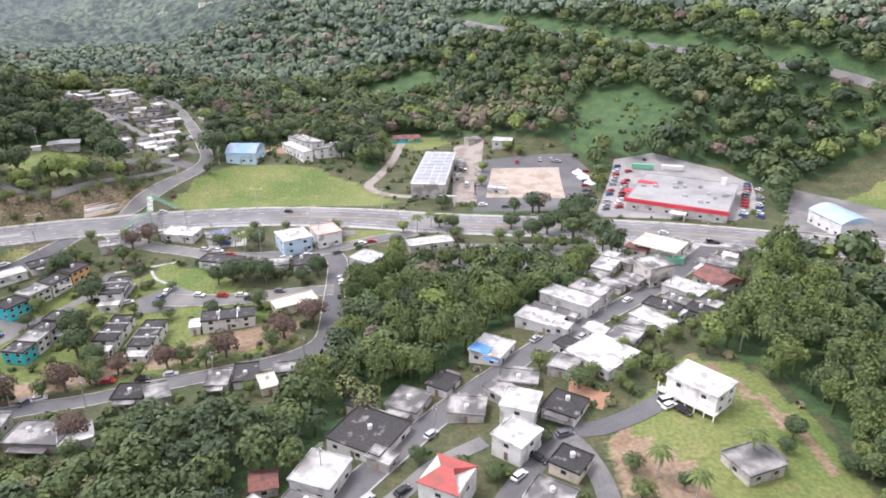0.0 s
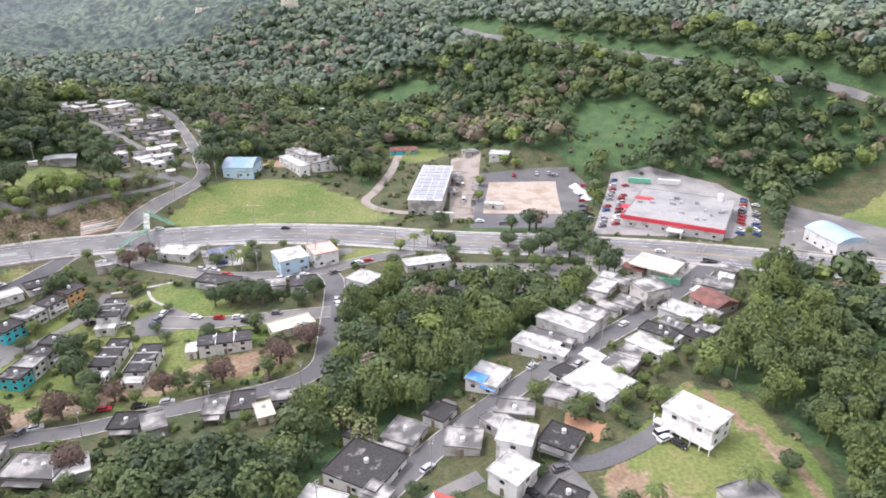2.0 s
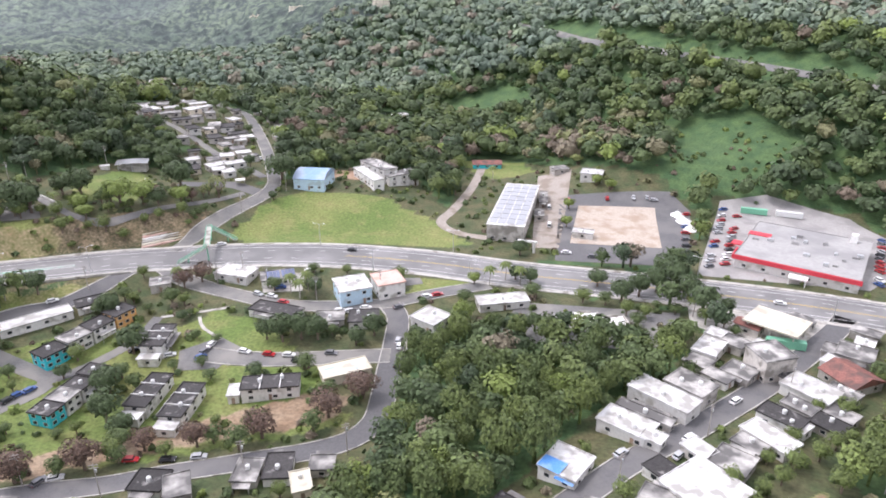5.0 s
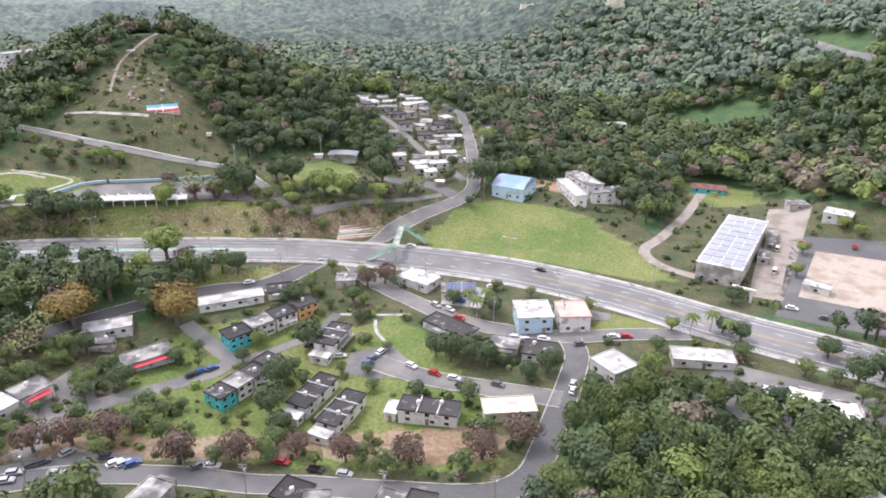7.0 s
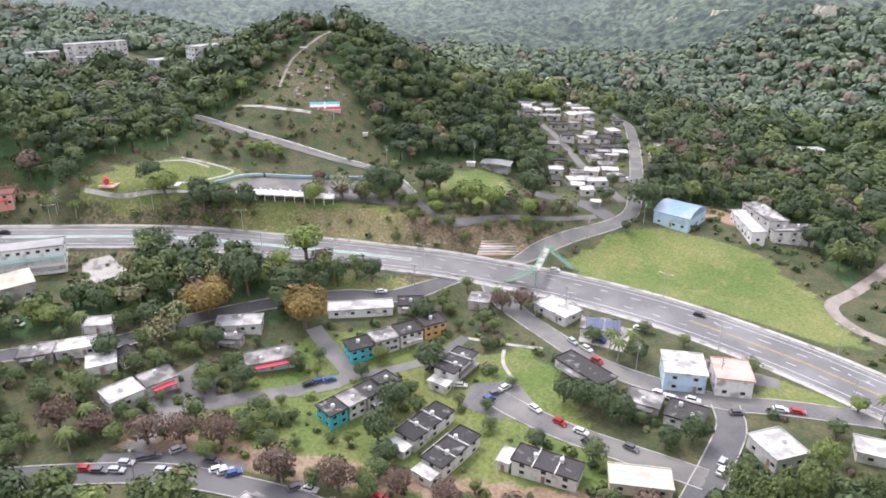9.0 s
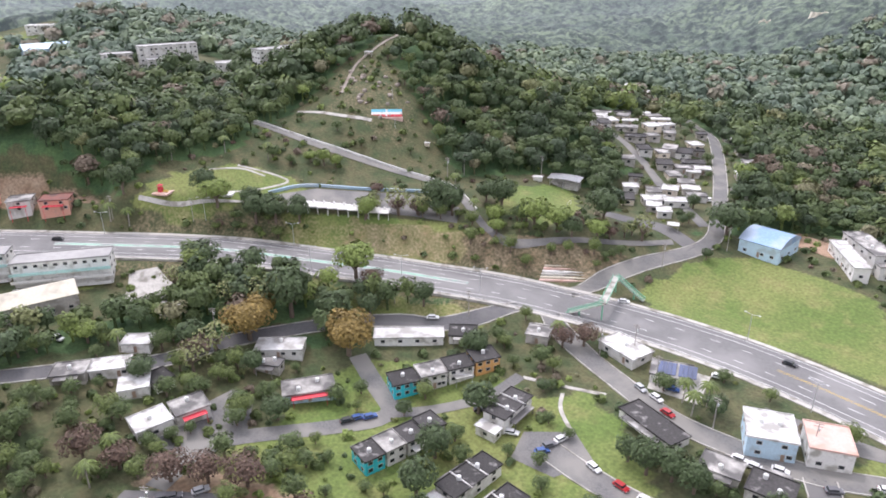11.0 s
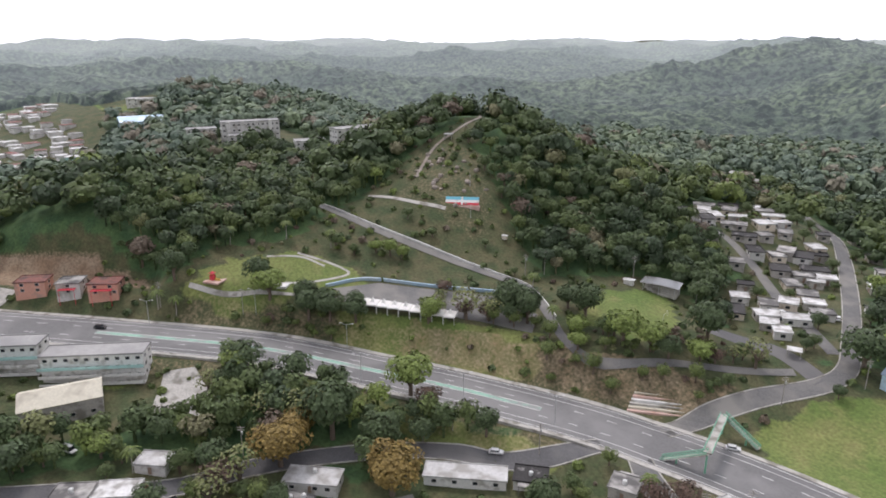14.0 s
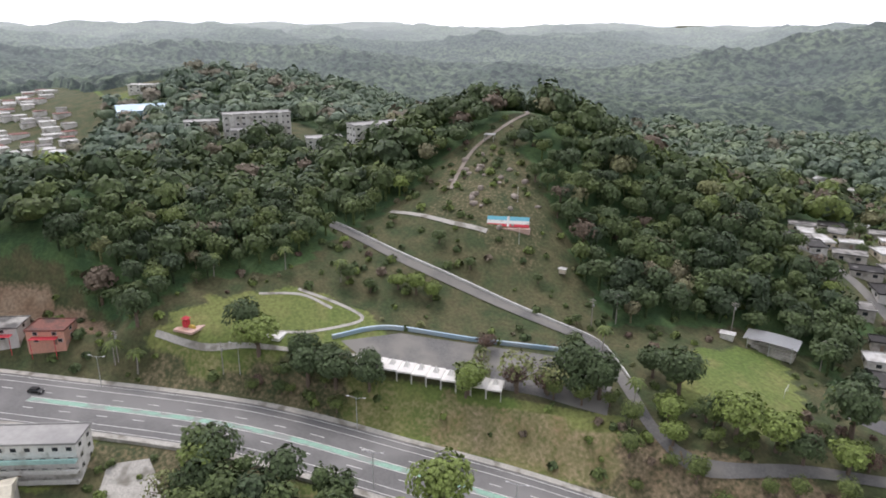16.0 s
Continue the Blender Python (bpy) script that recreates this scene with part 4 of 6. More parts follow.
# the warehouse with its roof of solar panels
root, tall = building("warehouse", -5, 379, 84, 62, 17.5, 8, "grey_wall", "white_roof", "long grey warehouse covered with solar panels", "warehouse", every=5, parapet=0)
PANEL = finish("solar_panel", boxed((0, 0, 0, 5.9, 3.6, 0.12)), MAT["solar_pale"])
for i in range(4):
    for j in range(9):
        obj("solar_panel", PANEL, root, pose(j * 6.5 - 26, i * 4.1 - 6.15, tall + 0.1), "pale blue-grey solar panel")
building("shed", 175, 306, -78, 21, 16, 6.5, "white_wall", "light_blue_roof", "white sports hall with a pale blue arched roof", "hall", form="arch", every=5)
root, tall = building("sports_hall", -111, 395, -1, 17, 19, 6, "blue_wall", "blue_roof", "sports hall with a blue arched metal roof", "hall", form="arch", every=5)
building("house", -84, 404, -53, 27.7, 6.5, 5, "white_wall", "white_roof", "long white-roofed classroom block", "building", every=4)
building("house", -25, 465, 8, 17.9, 9, 4, "turquoise_wall", "rust_roof", "turquoise house with a dark rusty roof", form="gable")
building("hall", -258, 165, 81, 22.9, 14, 6, "grey_wall", "pale_roof", "assembly hall with a large cream roof", "hall", form="gable")

# the school, with open galleries on each floor
for sx, sy, L in ((-273, 178, 33), (-292, 155, 22)):
    root, tall = building("school", sx, sy, 60, L, 9, 9, "white_wall", "store_roof", "three-storey white school with open galleries", "school", storeys=3, every=3)
    for s in range(3):
        part("gallery", boxed((0, -5.4, 1 + s * 2.9, L, 1.8, 0.2), (0, -6.25, 1.2 + s * 2.9, L, 0.12, 0.9)), MAT["pale_green_wall" if s == 2 else "white_paint"], root, "open gallery with a solid parapet")

# open market roof and the ruined slabs
root = tagged(empty("canopy", 87, 276, ground(87, 276), -37), "large pale concrete canopy on posts over a forecourt", "canopy")
BUILT.append((87, 276, -37, 18, 15))
part("roof", boxed((0, 0, 5.2, 18, 14, 0.5)), MAT["pale_roof"], root)
for i in (-1, 1):
    for j in (-1, 0, 1):
        part("post", boxed((j * 7.5, i * 5.5, 0, 0.5, 0.5, 5.2)), MAT["concrete"], root)
for rx, ry, L, W, hgt in ((24, 280, 9, 7, 0.7), (34, 276, 8, 8, 1.4), (29, 271, 7, 5, 0.4), (15, 277, 6, 7, 0.9)):
    r = tagged(empty("ruined_slab", rx, ry, ground(rx, ry), -21 + rx), "broken white concrete slab of a ruined building", "ruin", "ruined slabs")
    part("slab", boxed((0, 0, -0.2, L, W, hgt)), MAT["white_paint"], r)
    part("wall_stub", boxed((L / 2 - 0.2, 0, hgt - 0.2, 0.25, W * 0.8, 1.1), (0, W / 2 - 0.2, hgt - 0.2, L * 0.5, 0.25, 0.8)), MAT["grey_wall"], r)
    BUILT.append((rx, ry, 0, L, W))

# apartment blocks on the plateau
for x, y, turn, L, H in ((-490, 315, 78, 38, 14), (-401, 349, 88, 34, 12.5), (-515, 290, 77, 20, 12), (-432, 331, 73, 19, 10), (-478, 303, 78, 14, 10)):
    root, tall = building("apartment_block", x, y, turn, L, 11, H, "white_wall", "store_roof", "pale concrete apartment block among trees on the plateau", "apartments", storeys=max(3, int(H / 3)), every=3.1)
    for i in range(int(L / 9)):
        part("stairwell", boxed((i * 9 - L / 2 + 4.5, -5.7, 0.3, 2.4, 0.8, tall)), MAT["white_wall"], root)
building("hall", -647, 281, 86, 36, 20, 7, "blue_wall", "light_blue_roof", "distant hall with a pale blue roof", "hall", form="gable", every=6)
building("villa", -702, 294, 60, 22, 12, 6, "white_wall", "white_roof", "white house on a distant grassy rise", storeys=2)
building("school_block", -570, 222, 70, 20, 10, 7, "pale_green_wall", "white_roof", "pale green building at the edge of the town", "building", 2)
for x, y, turn, L, wall in ((-341, 168, 62, 12, "salmon_wall"), (-331, 180, 62, 9.6, "white_wall"), (-322, 191, 59, 12, "salmon_wall"), (-371, 143, 53, 15, "salmon_wall")):
    building("house", x, y, turn, L, 9, 4.6, wall, "grey_roof" if wall == "white_wall" else "rust_roof", "two-storey painted house below the cut slope", storeys=2, group="houses below the cut slope", canopy="red_trim")

# more small houses crowding the street
rows_of("house", "grey_wall", "grey_roof", "cramped grey street house with a mildewed roof", (59, 205, -45, 8, 6, 4), (78, 226, -45, 9, 6, 4.5), (93, 236, -45, 9, 7, 4), (88, 224, -45, 8, 7, 4), (101, 262, -30, 8, 7, 4), (56, 248, -40, 8, 7, 4), (70, 262, -40, 8, 7, 4.5), (-14, 148, -28, 7, 5, 4))
rows_of("house", "white_wall", "white_roof", "cramped white street house with a bright roof", (73, 217, -45, 9, 6, 4), (98, 254, -45, 8, 6, 4), (66, 268, -35, 7, 6, 4), (36, 205, -33, 6, 5, 3.6), (112, 268, -30, 6, 6, 4))
rows_of("house", "grey_wall", "dark_roof", "cramped street house with a blackened roof", (83, 219, -45, 9, 7, 4), (82, 242, -45, 7, 7, 4.5), (-21, 171, -28, 8, 6, 4))
# gaps along the street closed with low annexes
line = smooth_line(ROADS["street"][0], 6.5)
for p, q in zip(line[2:-2], line[3:]):
    way = (q - p).normalized()
    for side in (-1, 1):
        x, y = p.x - way.y * side * 9.2, p.y + way.x * side * 9.2
        if side == 1 and 172 < y < 222 or any(math.hypot(x - b[0], y - b[1]) < max(b[3], b[4]) * 0.42 + 3.0 for b in BUILT):
            continue
        if any(along([(*c[:2], 0) for c in ROADS[n][0]], np.array([x]), np.array([y]))[0][0] < 6.5 for n in ("street", "lane", "lane_two", "lane_three")):
            continue
        roof = RNG.choice(("grey_roof", "grey_roof", "dark_roof", "white_roof"))
        building("annex", x, y, math.degrees(math.atan2(way.y, way.x)) + RNG.uniform(-3, 3), RNG.uniform(5.6, 7), RNG.uniform(7, 9.5), RNG.uniform(3.6, 4.6), RNG.choice(("white_wall", "grey_wall", "grey_wall")), roof,
                 "low street annex with a " + {"white_roof": "white", "grey_roof": "stained grey", "dark_roof": "blackened"}[roof] + " flat roof", group="street annexes", every=4.5, near=False, parapet=0.15)
# village houses along the climbing road
for i, (x, y) in enumerate(((-238, 442), (-231, 452), (-236, 466), (-223, 460), (-228, 475), (-216, 476), (-209, 463), (-204, 476), (-196, 460), (-187, 465), (-178, 456), (-171, 446), (-187, 443), (-177, 434),
                            (-166, 429), (-181, 405), (-172, 407), (-158, 402), (-153, 414), (-176, 392), (-161, 389), (-247, 470), (-240, 485), (-252, 500), (-222, 495), (-246, 520), (-194, 450), (-212, 452), (-203, 445), (-180, 447), (-213, 487), (-233, 508), (-190, 476), (-167, 415), (-166, 399), (-256, 484))):
    roof = RNG.choice(("white_roof", "grey_roof", "white_roof", "dark_roof", "grey_roof"))
    building("house", x + RNG.uniform(-1.5, 1.5), y + RNG.uniform(-1.5, 1.5), RNG.choice((35, 42, 128, 130)) + RNG.uniform(-16, 16), RNG.uniform(7, 12.5), RNG.uniform(6, 9), RNG.uniform(3, 4.5), RNG.choice(("white_wall", "grey_wall", "cream_wall")), roof,
             "small concrete village house with a " + {"white_roof": "white", "grey_roof": "stained grey", "dark_roof": "blackened"}[roof] + " roof", group="village houses", every=5.2, near=False)
for i, (x, y) in enumerate(((-318, 612), (-305, 620), (-330, 628), (-342, 616), (-300, 600), (-352, 632), (-105, 592), (-330, 600))):
    building("house", x, y, RNG.uniform(0, 90), RNG.uniform(9, 16), 8, 4, "white_wall", "white_roof", "distant white valley house", group="valley houses", every=5, near=False)
lane = smooth_line(ROADS["village_road"][0], 9) + smooth_line([(-140, 405), (-149, 429), (-165, 460), (-182, 490), (-200, 517)], 11)
for i, p in enumerate(lane):
    side = (9, -9)[i % 2] * RNG.uniform(0.9, 1.5)
    x, y = p.x + side * 0.7 + RNG.uniform(-2, 2), p.y + side * 0.7 + RNG.uniform(-2, 2)
    if all(math.hypot(x - b[0], y - b[1]) > 7.5 for b in BUILT[-40:]) and all(along([(*q[:2], 0) for q in ROADS[n][0]], np.array([x]), np.array([y]))[0][0] > 7 for n in ("ramp", "village_road")):
        roof = RNG.choice(("white_roof", "white_roof", "grey_roof", "dark_roof"))
        building("house", x, y, RNG.choice((35, 128)), RNG.uniform(7, 9), RNG.uniform(6, 7.5), RNG.uniform(3, 4.5), RNG.choice(("white_wall", "grey_wall")), roof, "closely built concrete village house on the slope", group="village houses", every=5.2, near=False)
# the town on the far slope
for i in range(19):
    for j in range(9):
        x, y = -592 - i * 14.5 + j * 4 + RNG.uniform(-4, 4), 112 + j * 14 + i * 1.2 + RNG.uniform(-4, 4)
        if y < 238 and RNG.random() < 0.78:
            roof = RNG.choice(("white_roof", "white_roof", "white_roof", "grey_roof", "rust_roof"))
            building("house", x, y, RNG.choice((8, 98)) + RNG.uniform(-12, 12), RNG.uniform(8, 13), RNG.uniform(7, 10), RNG.uniform(3, 5), "white_wall", roof, "small pale town house on the far slope", group="town houses", parapet=0, every=0)


# ---- monument, steps, footbridge, tents, stand ----
def monument():
    x, y, turn = -287, 340, 48
    z = ground(x, y)
    root = tagged(empty("painted_monument", x, y, z - 1.7, turn), "painted slab with blue, white and red bands on a low base", "monument")
    part("base", boxed((0, -2.2, -2.2, 16.4, 2.2, 2.4)), MAT["salmon_roof"], root, "pinkish concrete base")
    part("back", boxed((0, 1.2, -2.5, 15, 2.4, 4.4)), MAT["concrete"], root, "plain concrete back")
    slope = pose(0, -2.0, 0.4, 48, 0, 0)
    for name, lo, hi, mat in (("red_band", 0.0, 1.1, "red_trim"), ("white_band", 1.1, 2.5, "white_paint"), ("blue_band", 2.5, 4.1, "sky_blue")):
        part(name, boxed((0, (lo + hi) / 2, 0, 15.5, hi - lo, 0.3)), MAT[mat], root, m=slope)
    part("white_stripe", boxed((0, 2.05, 0.3, 0.9, 4.1, 0.06)), MAT["white_paint"], root, m=slope)
    BUILT.append((x, y, turn, 17, 7))
    for dx, dy in ((-6, 9), (9, -2)):
        px, py = x + dx, y + dy
        pole = tagged(empty("flagpole", px, py, ground(px, py)), "bare white flagpole on the hillside", "pole")
        bm = bmesh.new()
        rod(bm, (0, 0, -0.3), (0, 0, 6.5), 0.09, 0.06)
        part("shaft", bm, MAT["white_paint"], pole)
    kiosk = tagged(empty("kiosk", -334, 366, ground(-334, 366), 40), "small summit shelter with a pale metal roof", "shelter")
    part("roof", boxed((0, 0, 2.6, 4.5, 4, 0.2)), MAT["metal"], kiosk)
    for i in (-1, 1):
        for j in (-1, 1):
            part("post", boxed((i * 1.9, j * 1.6, -0.5, 0.2, 0.2, 3.1)), MAT["concrete"], kiosk)
    sign = tagged(empty("hut", -262, 345, ground(-262, 345), 30), "tiny white hut on posts on the hillside", "hut")
    part("cabin", boxed((0, 0, 0.8, 2.2, 1.8, 1.6)), MAT["cream_wall"], sign)
    part("roof", boxed((0, 0, 2.4, 2.8, 2.4, 0.15)), MAT["white_roof"], sign)
    part("stilts", boxed((-0.9, -0.7, -0.6, 0.15, 0.15, 1.4), (0.9, -0.7, -0.6, 0.15, 0.15, 1.4), (0.9, 0.7, -0.6, 0.15, 0.15, 1.4), (-0.9, 0.7, -0.6, 0.15, 0.15, 1.4)), MAT["bark"], sign)


def painted_steps():
    """Tiers of planted wall at the road junction, banded in colours."""
    x, y, turn = -158, 322, 42
    root = tagged(empty("tiered_wall", x, y, ground(x, y) - 0.2, turn), "tiered concrete wall painted in coloured bands at the junction", "wall")
    for i, mat in enumerate(("salmon_roof", "pale_roof", "concrete", "white_paint", "salmon_roof", "pale_roof", "white_paint")):
        part("tier", boxed((0, i * 1.15 + 0.4, 0, 18.5 - i * 0.9, 1.15, 0.9 + i * 0.75)), MAT[mat], root)
    BUILT.append((x, y + 2, turn, 17, 9))


def footbridge():
    """Green steel footbridge over the highway with a stair ramp at each end."""
    a, b = Vector((-131, 309, 0)), Vector((-140, 331, 0))
    z = 6.4
    mid = (a + b) / 2
    root = tagged(empty("footbridge", mid.x, mid.y, ground(mid.x, mid.y)), "green steel footbridge with mesh sides over the highway", "bridge")
    d = (b - a)
    turn = math.atan2(d.y, d.x)
    L = d.length
    part("deck", boxed((0, 0, z, L, 2.4, 0.35, turn)), MAT["concrete"], root, "grey walking deck")
    side = Vector((-math.sin(turn), math.cos(turn), 0))
    for s in (-1, 1):
        bm = bmesh.new()
        o = side * 1.2 * s
        box(bm, o.x, o.y, z + 1.2, L, 0.1, 0.12, turn)
        box(bm, o.x, o.y, z + 0.35, L, 0.1, 0.12, turn)
        for i in range(25):
            p = o + d.normalized() * (i / 24 - 0.5) * L
            box(bm, p.x, p.y, z + 0.35, 0.05, 0.05, 0.9, turn)
        part("railing", bm, MAT["green_metal"], root, "green mesh railing")
    for end, way in ((a - mid, Vector((-0.93, -0.37, 0))), (b - mid, Vector((0.93, 0.12, 0)))):
        for i in range(15):
            p = end + way * (i * 0.85)
            part("step", boxed((p.x, p.y, z - i * 0.44 - 0.1, 0.9, 2.0, 0.2, math.atan2(way.y, way.x))), MAT["concrete"], root)
        for s in (-1, 1):
            bm = bmesh.new()
            across = Vector((-way.y, way.x, 0)) * s
            for h in (0.5, 1.1):
                rod(bm, end + across + Vector((0, 0, z + h)), end + way * 12.4 + across + Vector((0, 0, z - 6.4 + h)), 0.12)
            for i in range(16):
                p = end + across + way * (i * 0.82)
                rod(bm, p + Vector((0, 0, z - i * 0.425)), p + Vector((0, 0, z - i * 0.425 + 1.1)), 0.05, sides=4)
            part("handrail", bm, MAT["green_metal"], root, "green stair railing")
        for i in (0, 8):
            p = end + way * i
            bm = bmesh.new()
            rod(bm, p + Vector((0, 0, -0.5)), p + Vector((0, 0, z - i * 0.5)), 0.3)
            part("column", bm, MAT["green_metal"], root, "green steel column")


def tents():
    n = 10
    ax, ay, bx, by = -258, 263, -227, 292
    turn = math.degrees(math.atan2(by - ay, bx - ax))
    L = math.hypot(bx - ax, by - ay) / n
    for i in range(n):
        u = (i + 0.5) / n
        x, y = ax + (bx - ax) * u, ay + (by - ay) * u
        t = tagged(empty("tent", x, y, ground(x, y), turn), "white peaked fabric tent in a row beside the car park", "tent", "row of tents")
        bm = bmesh.new()
        ring = [bm.verts.new((a * L / 2, b * 3, 2.6)) for a, b in ((-1, -1), (1, -1), (1, 1), (-1, 1))]
        hem = [bm.verts.new(v.co - Vector((0, 0, 0.45))) for v in ring]
        mid = [bm.verts.new((a * L / 5, b * 1.1, 3.1)) for a, b in ((-1, -1), (1, -1), (1, 1), (-1, 1))]
        tip = bm.verts.new((0, 0, 4.7))
        for k in range(4):
            j = (k + 1) % 4
            bm.faces.new((ring[k], ring[j], mid[j], mid[k])), bm.faces.new((mid[k], mid[j], tip)), bm.faces.new((ring[k], hem[k], hem[j], ring[j]))
        part("canopy", bm, MAT["tent"], t)
        for a in (-1, 1):
            for b in (-1, 1):
                bm = bmesh.new()
                rod(bm, (a * L * 0.47, b * 2.9, -0.8), (a * L * 0.47, b * 2.9, 2.6), 0.08)
                part("pole", bm, MAT["white_paint"], t)
    BUILT.append(((ax + bx) / 2, (ay + by) / 2, turn, 48, 7))
    bm = bmesh.new()
    ribbon(bm, smooth_line([(-273, 262), (-269, 280), (-250, 301), (-232, 322)]), 0, 0.5, 1.3, drop=2.5)
    tagged(part("boundary_wall", bm, MAT["light_blue_roof"], None), "low pale blue wall behind the car park", "wall", kind="structure")


def grandstand():
    x, y = -203, 380
    root = tagged(empty("grandstand", x, y, ground(x, y), 20), "small concrete grandstand under a curved metal roof", "grandstand")
    for i in range(5):
        part("step", boxed((0, i * 0.9 - 2, -0.5, 14, 0.9, 1.0 + i * 0.5)), MAT["concrete"], root)
    part("back_wall", boxed((0, 2.8, -0.5, 14, 0.3, 5.2)), MAT["white_wall"], root)
    bm = bmesh.new()
    rows = [[bm.verts.new((a, b, 4.6 + 0.5 * (1 - (a / 8) ** 2) + 0.1 * b)) for a in (-8, -5, -2, 2, 5, 8)] for b in (-3.6, 3.4)]
    for i in range(5):
        bm.faces.new((rows[0][i], rows[0][i + 1], rows[1][i + 1], rows[1][i]))
    bmesh.ops.solidify(bm, geom=bm.faces[:], thickness=0.2)
    part("roof", bm, MAT["metal"], root)
    for i in (-6.5, 0, 6.5):
        part("post", boxed((i, -3.2, -0.5, 0.25, 0.25, 5.4)), MAT["metal"], root)
    BUILT.append((x, y, 20, 16, 8))
    dug = tagged(empty("dugout", -214, 373, ground(-214, 373), 25), "small pale shelter beside the field", "shelter")
    part("box", boxed((0, 0, -0.2, 4, 2.2, 2.2)), MAT["white_wall"], dug)
    part("roof", boxed((0, 0, 2.0, 4.8, 3, 0.15)), MAT["white_roof"], dug)
    bm = bmesh.new()
    for px in (-2.6, 2.6):
        rod(bm, (px, 0, 0), (px, 0, 2.4), 0.06)
    rod(bm, (-2.6, 0, 2.4), (2.6, 0, 2.4), 0.06)
    goal = tagged(empty("goal", -186, 361, ground(-186, 361), 110), "white metal goal frame on the field", "goal")
    part("posts", bm, MAT["white_paint"], goal)
    sh = tagged(empty("bus_shelter", -145, 379, ground(-145, 379), 28), "small white-roofed shelter beside the lane", "shelter")
    part("roof", boxed((0, 0, 2.5, 5, 4, 0.2)), MAT["white_roof"], sh)
    for i in (-1, 1):
        for j in (-1, 1):
            part("post", boxed((i * 2.1, j * 1.6, -0.4, 0.18, 0.18, 2.9)), MAT["concrete"], sh)


monument(), painted_steps(), footbridge(), tents(), grandstand()


def playground():
    root = tagged(empty("playground", -297, 226, ground(-297, 226), 35), "small red and yellow climbing frame on sand", "playground")
    part("sand_bed", boxed((0, 0, -0.5, 7, 6, 0.7)), MAT["salmon_roof"], root)
    part("tower", boxed((-1, 0, 0.2, 1.6, 1.6, 2.2)), MAT["red_trim"], root)
    part("roof", boxed((-1, 0, 3.0, 2.2, 2.2, 0.7, 0, 0.2)), MAT["red_trim"], root)
    part("post", boxed((-1, 0, 2.3, 0.3, 0.3, 0.8)), MAT["yellow_paint"], root)
    part("slide", boxed((1.2, 0, 0.2, 2.6, 0.7, 0.9, 0, 0.7)), MAT["yellow_paint"], root)
    slab = tagged(empty("concrete_slab", -283, 247, ground(-283, 247), 40), "bare pale concrete slab in the park", "slab")
    part("slab", boxed((0, 0, -0.6, 7, 5, 0.9)), MAT["white_paint"], slab)


def rubble_heap():
    """Pale heap of gravel beside the plaza car park."""
    for x, y, r in ((77, 384, 5), (78, 374, 4), (75, 392, 4)):
        bm = bmesh.new()
        rings = []
        for k in range(5):
            q = 1 - k / 5
            rings.append([bm.verts.new((math.cos(a * math.tau / 14) * r * q * RNG.uniform(0.85, 1.15), math.sin(a * math.tau / 14) * r * q * RNG.uniform(0.85, 1.15), k * 0.55 - 0.3)) for a in range(14)])
        tip = bm.verts.new((0, 0, 2.5))
        for a, b in zip(rings, rings[1:]):
            for i in range(14):
                j = (i + 1) % 14
                bm.faces.new((a[i], a[j], b[j], b[i]))
        for i in range(14):
            bm.faces.new((rings[-1][i], rings[-1][(i + 1) % 14], tip))
        heap = part("rubble_heap", bm, MAT["white_paint"], None, m=pose(x, y, ground(x, y)))
        tagged(heap, "pale heap of white gravel beside the car park", "heap", "gravel heaps")


def container(x, y, turn, mat, label):
    root = tagged(empty("container", x, y, ground(x, y) + 0.1, turn), label, "container")
    part("box", boxed((0, 0, 0.15, 12, 2.4, 2.6)), MAT[mat], root)
    for i in range(14):
        part("rib", boxed((i * 0.85 - 5.5, 0, 0.2, 0.12, 2.5, 2.5)), MAT[mat], root)


rubble_heap()
container(112, 396, -12, "green_metal", "green corrugated shipping container behind the supermarket")
container(128, 394, -16, "tank", "white corrugated shipping container behind the supermarket")
container(88, 268, -10, "green_metal", "green corrugated container on the forecourt")


def gate():
    root = tagged(empty("plaza_gate", 2, 338, ground(2, 338), -10), "white concrete gateway frame by the plaza", "gate")
    for i in (-1, 1):
        part("pillar", boxed((i * 3, 0, -0.3, 0.9, 0.9, 5)), MAT["white_paint"], root)
    part("beam", boxed((0, 0, 4.7, 8.6, 1.0, 0.7)), MAT["white_paint"], root)


playground(), gate()


def overpass_rail(side):
    """Parapet of the bridge at the right end of the highway."""
    pts = [p for p in smooth_line(HIGHWAY) if 140 < p.x < 215]
    bm = bmesh.new()
    ribbon(bm, pts, *sorted((side * 12.9, side * 13.4)), 1.1, drop=2.4)
    tagged(part("bridge_parapet", bm, MAT["concrete"], None), "pale concrete parapet of the highway bridge", "parapet", kind="structure")


overpass_rail(-1), overpass_rail(1)
for side, lo, hi in ((1, -300, -160),):
    pts = [p for p in smooth_line(HIGHWAY) if lo < p.x < hi]
    bm = bmesh.new()
    ribbon(bm, pts, -13.6, -13.3, 0.9, drop=1.6)
    tagged(part("roadside_wall", bm, MAT["concrete"], None), "low concrete wall at the foot of the bank", "wall", kind="structure")


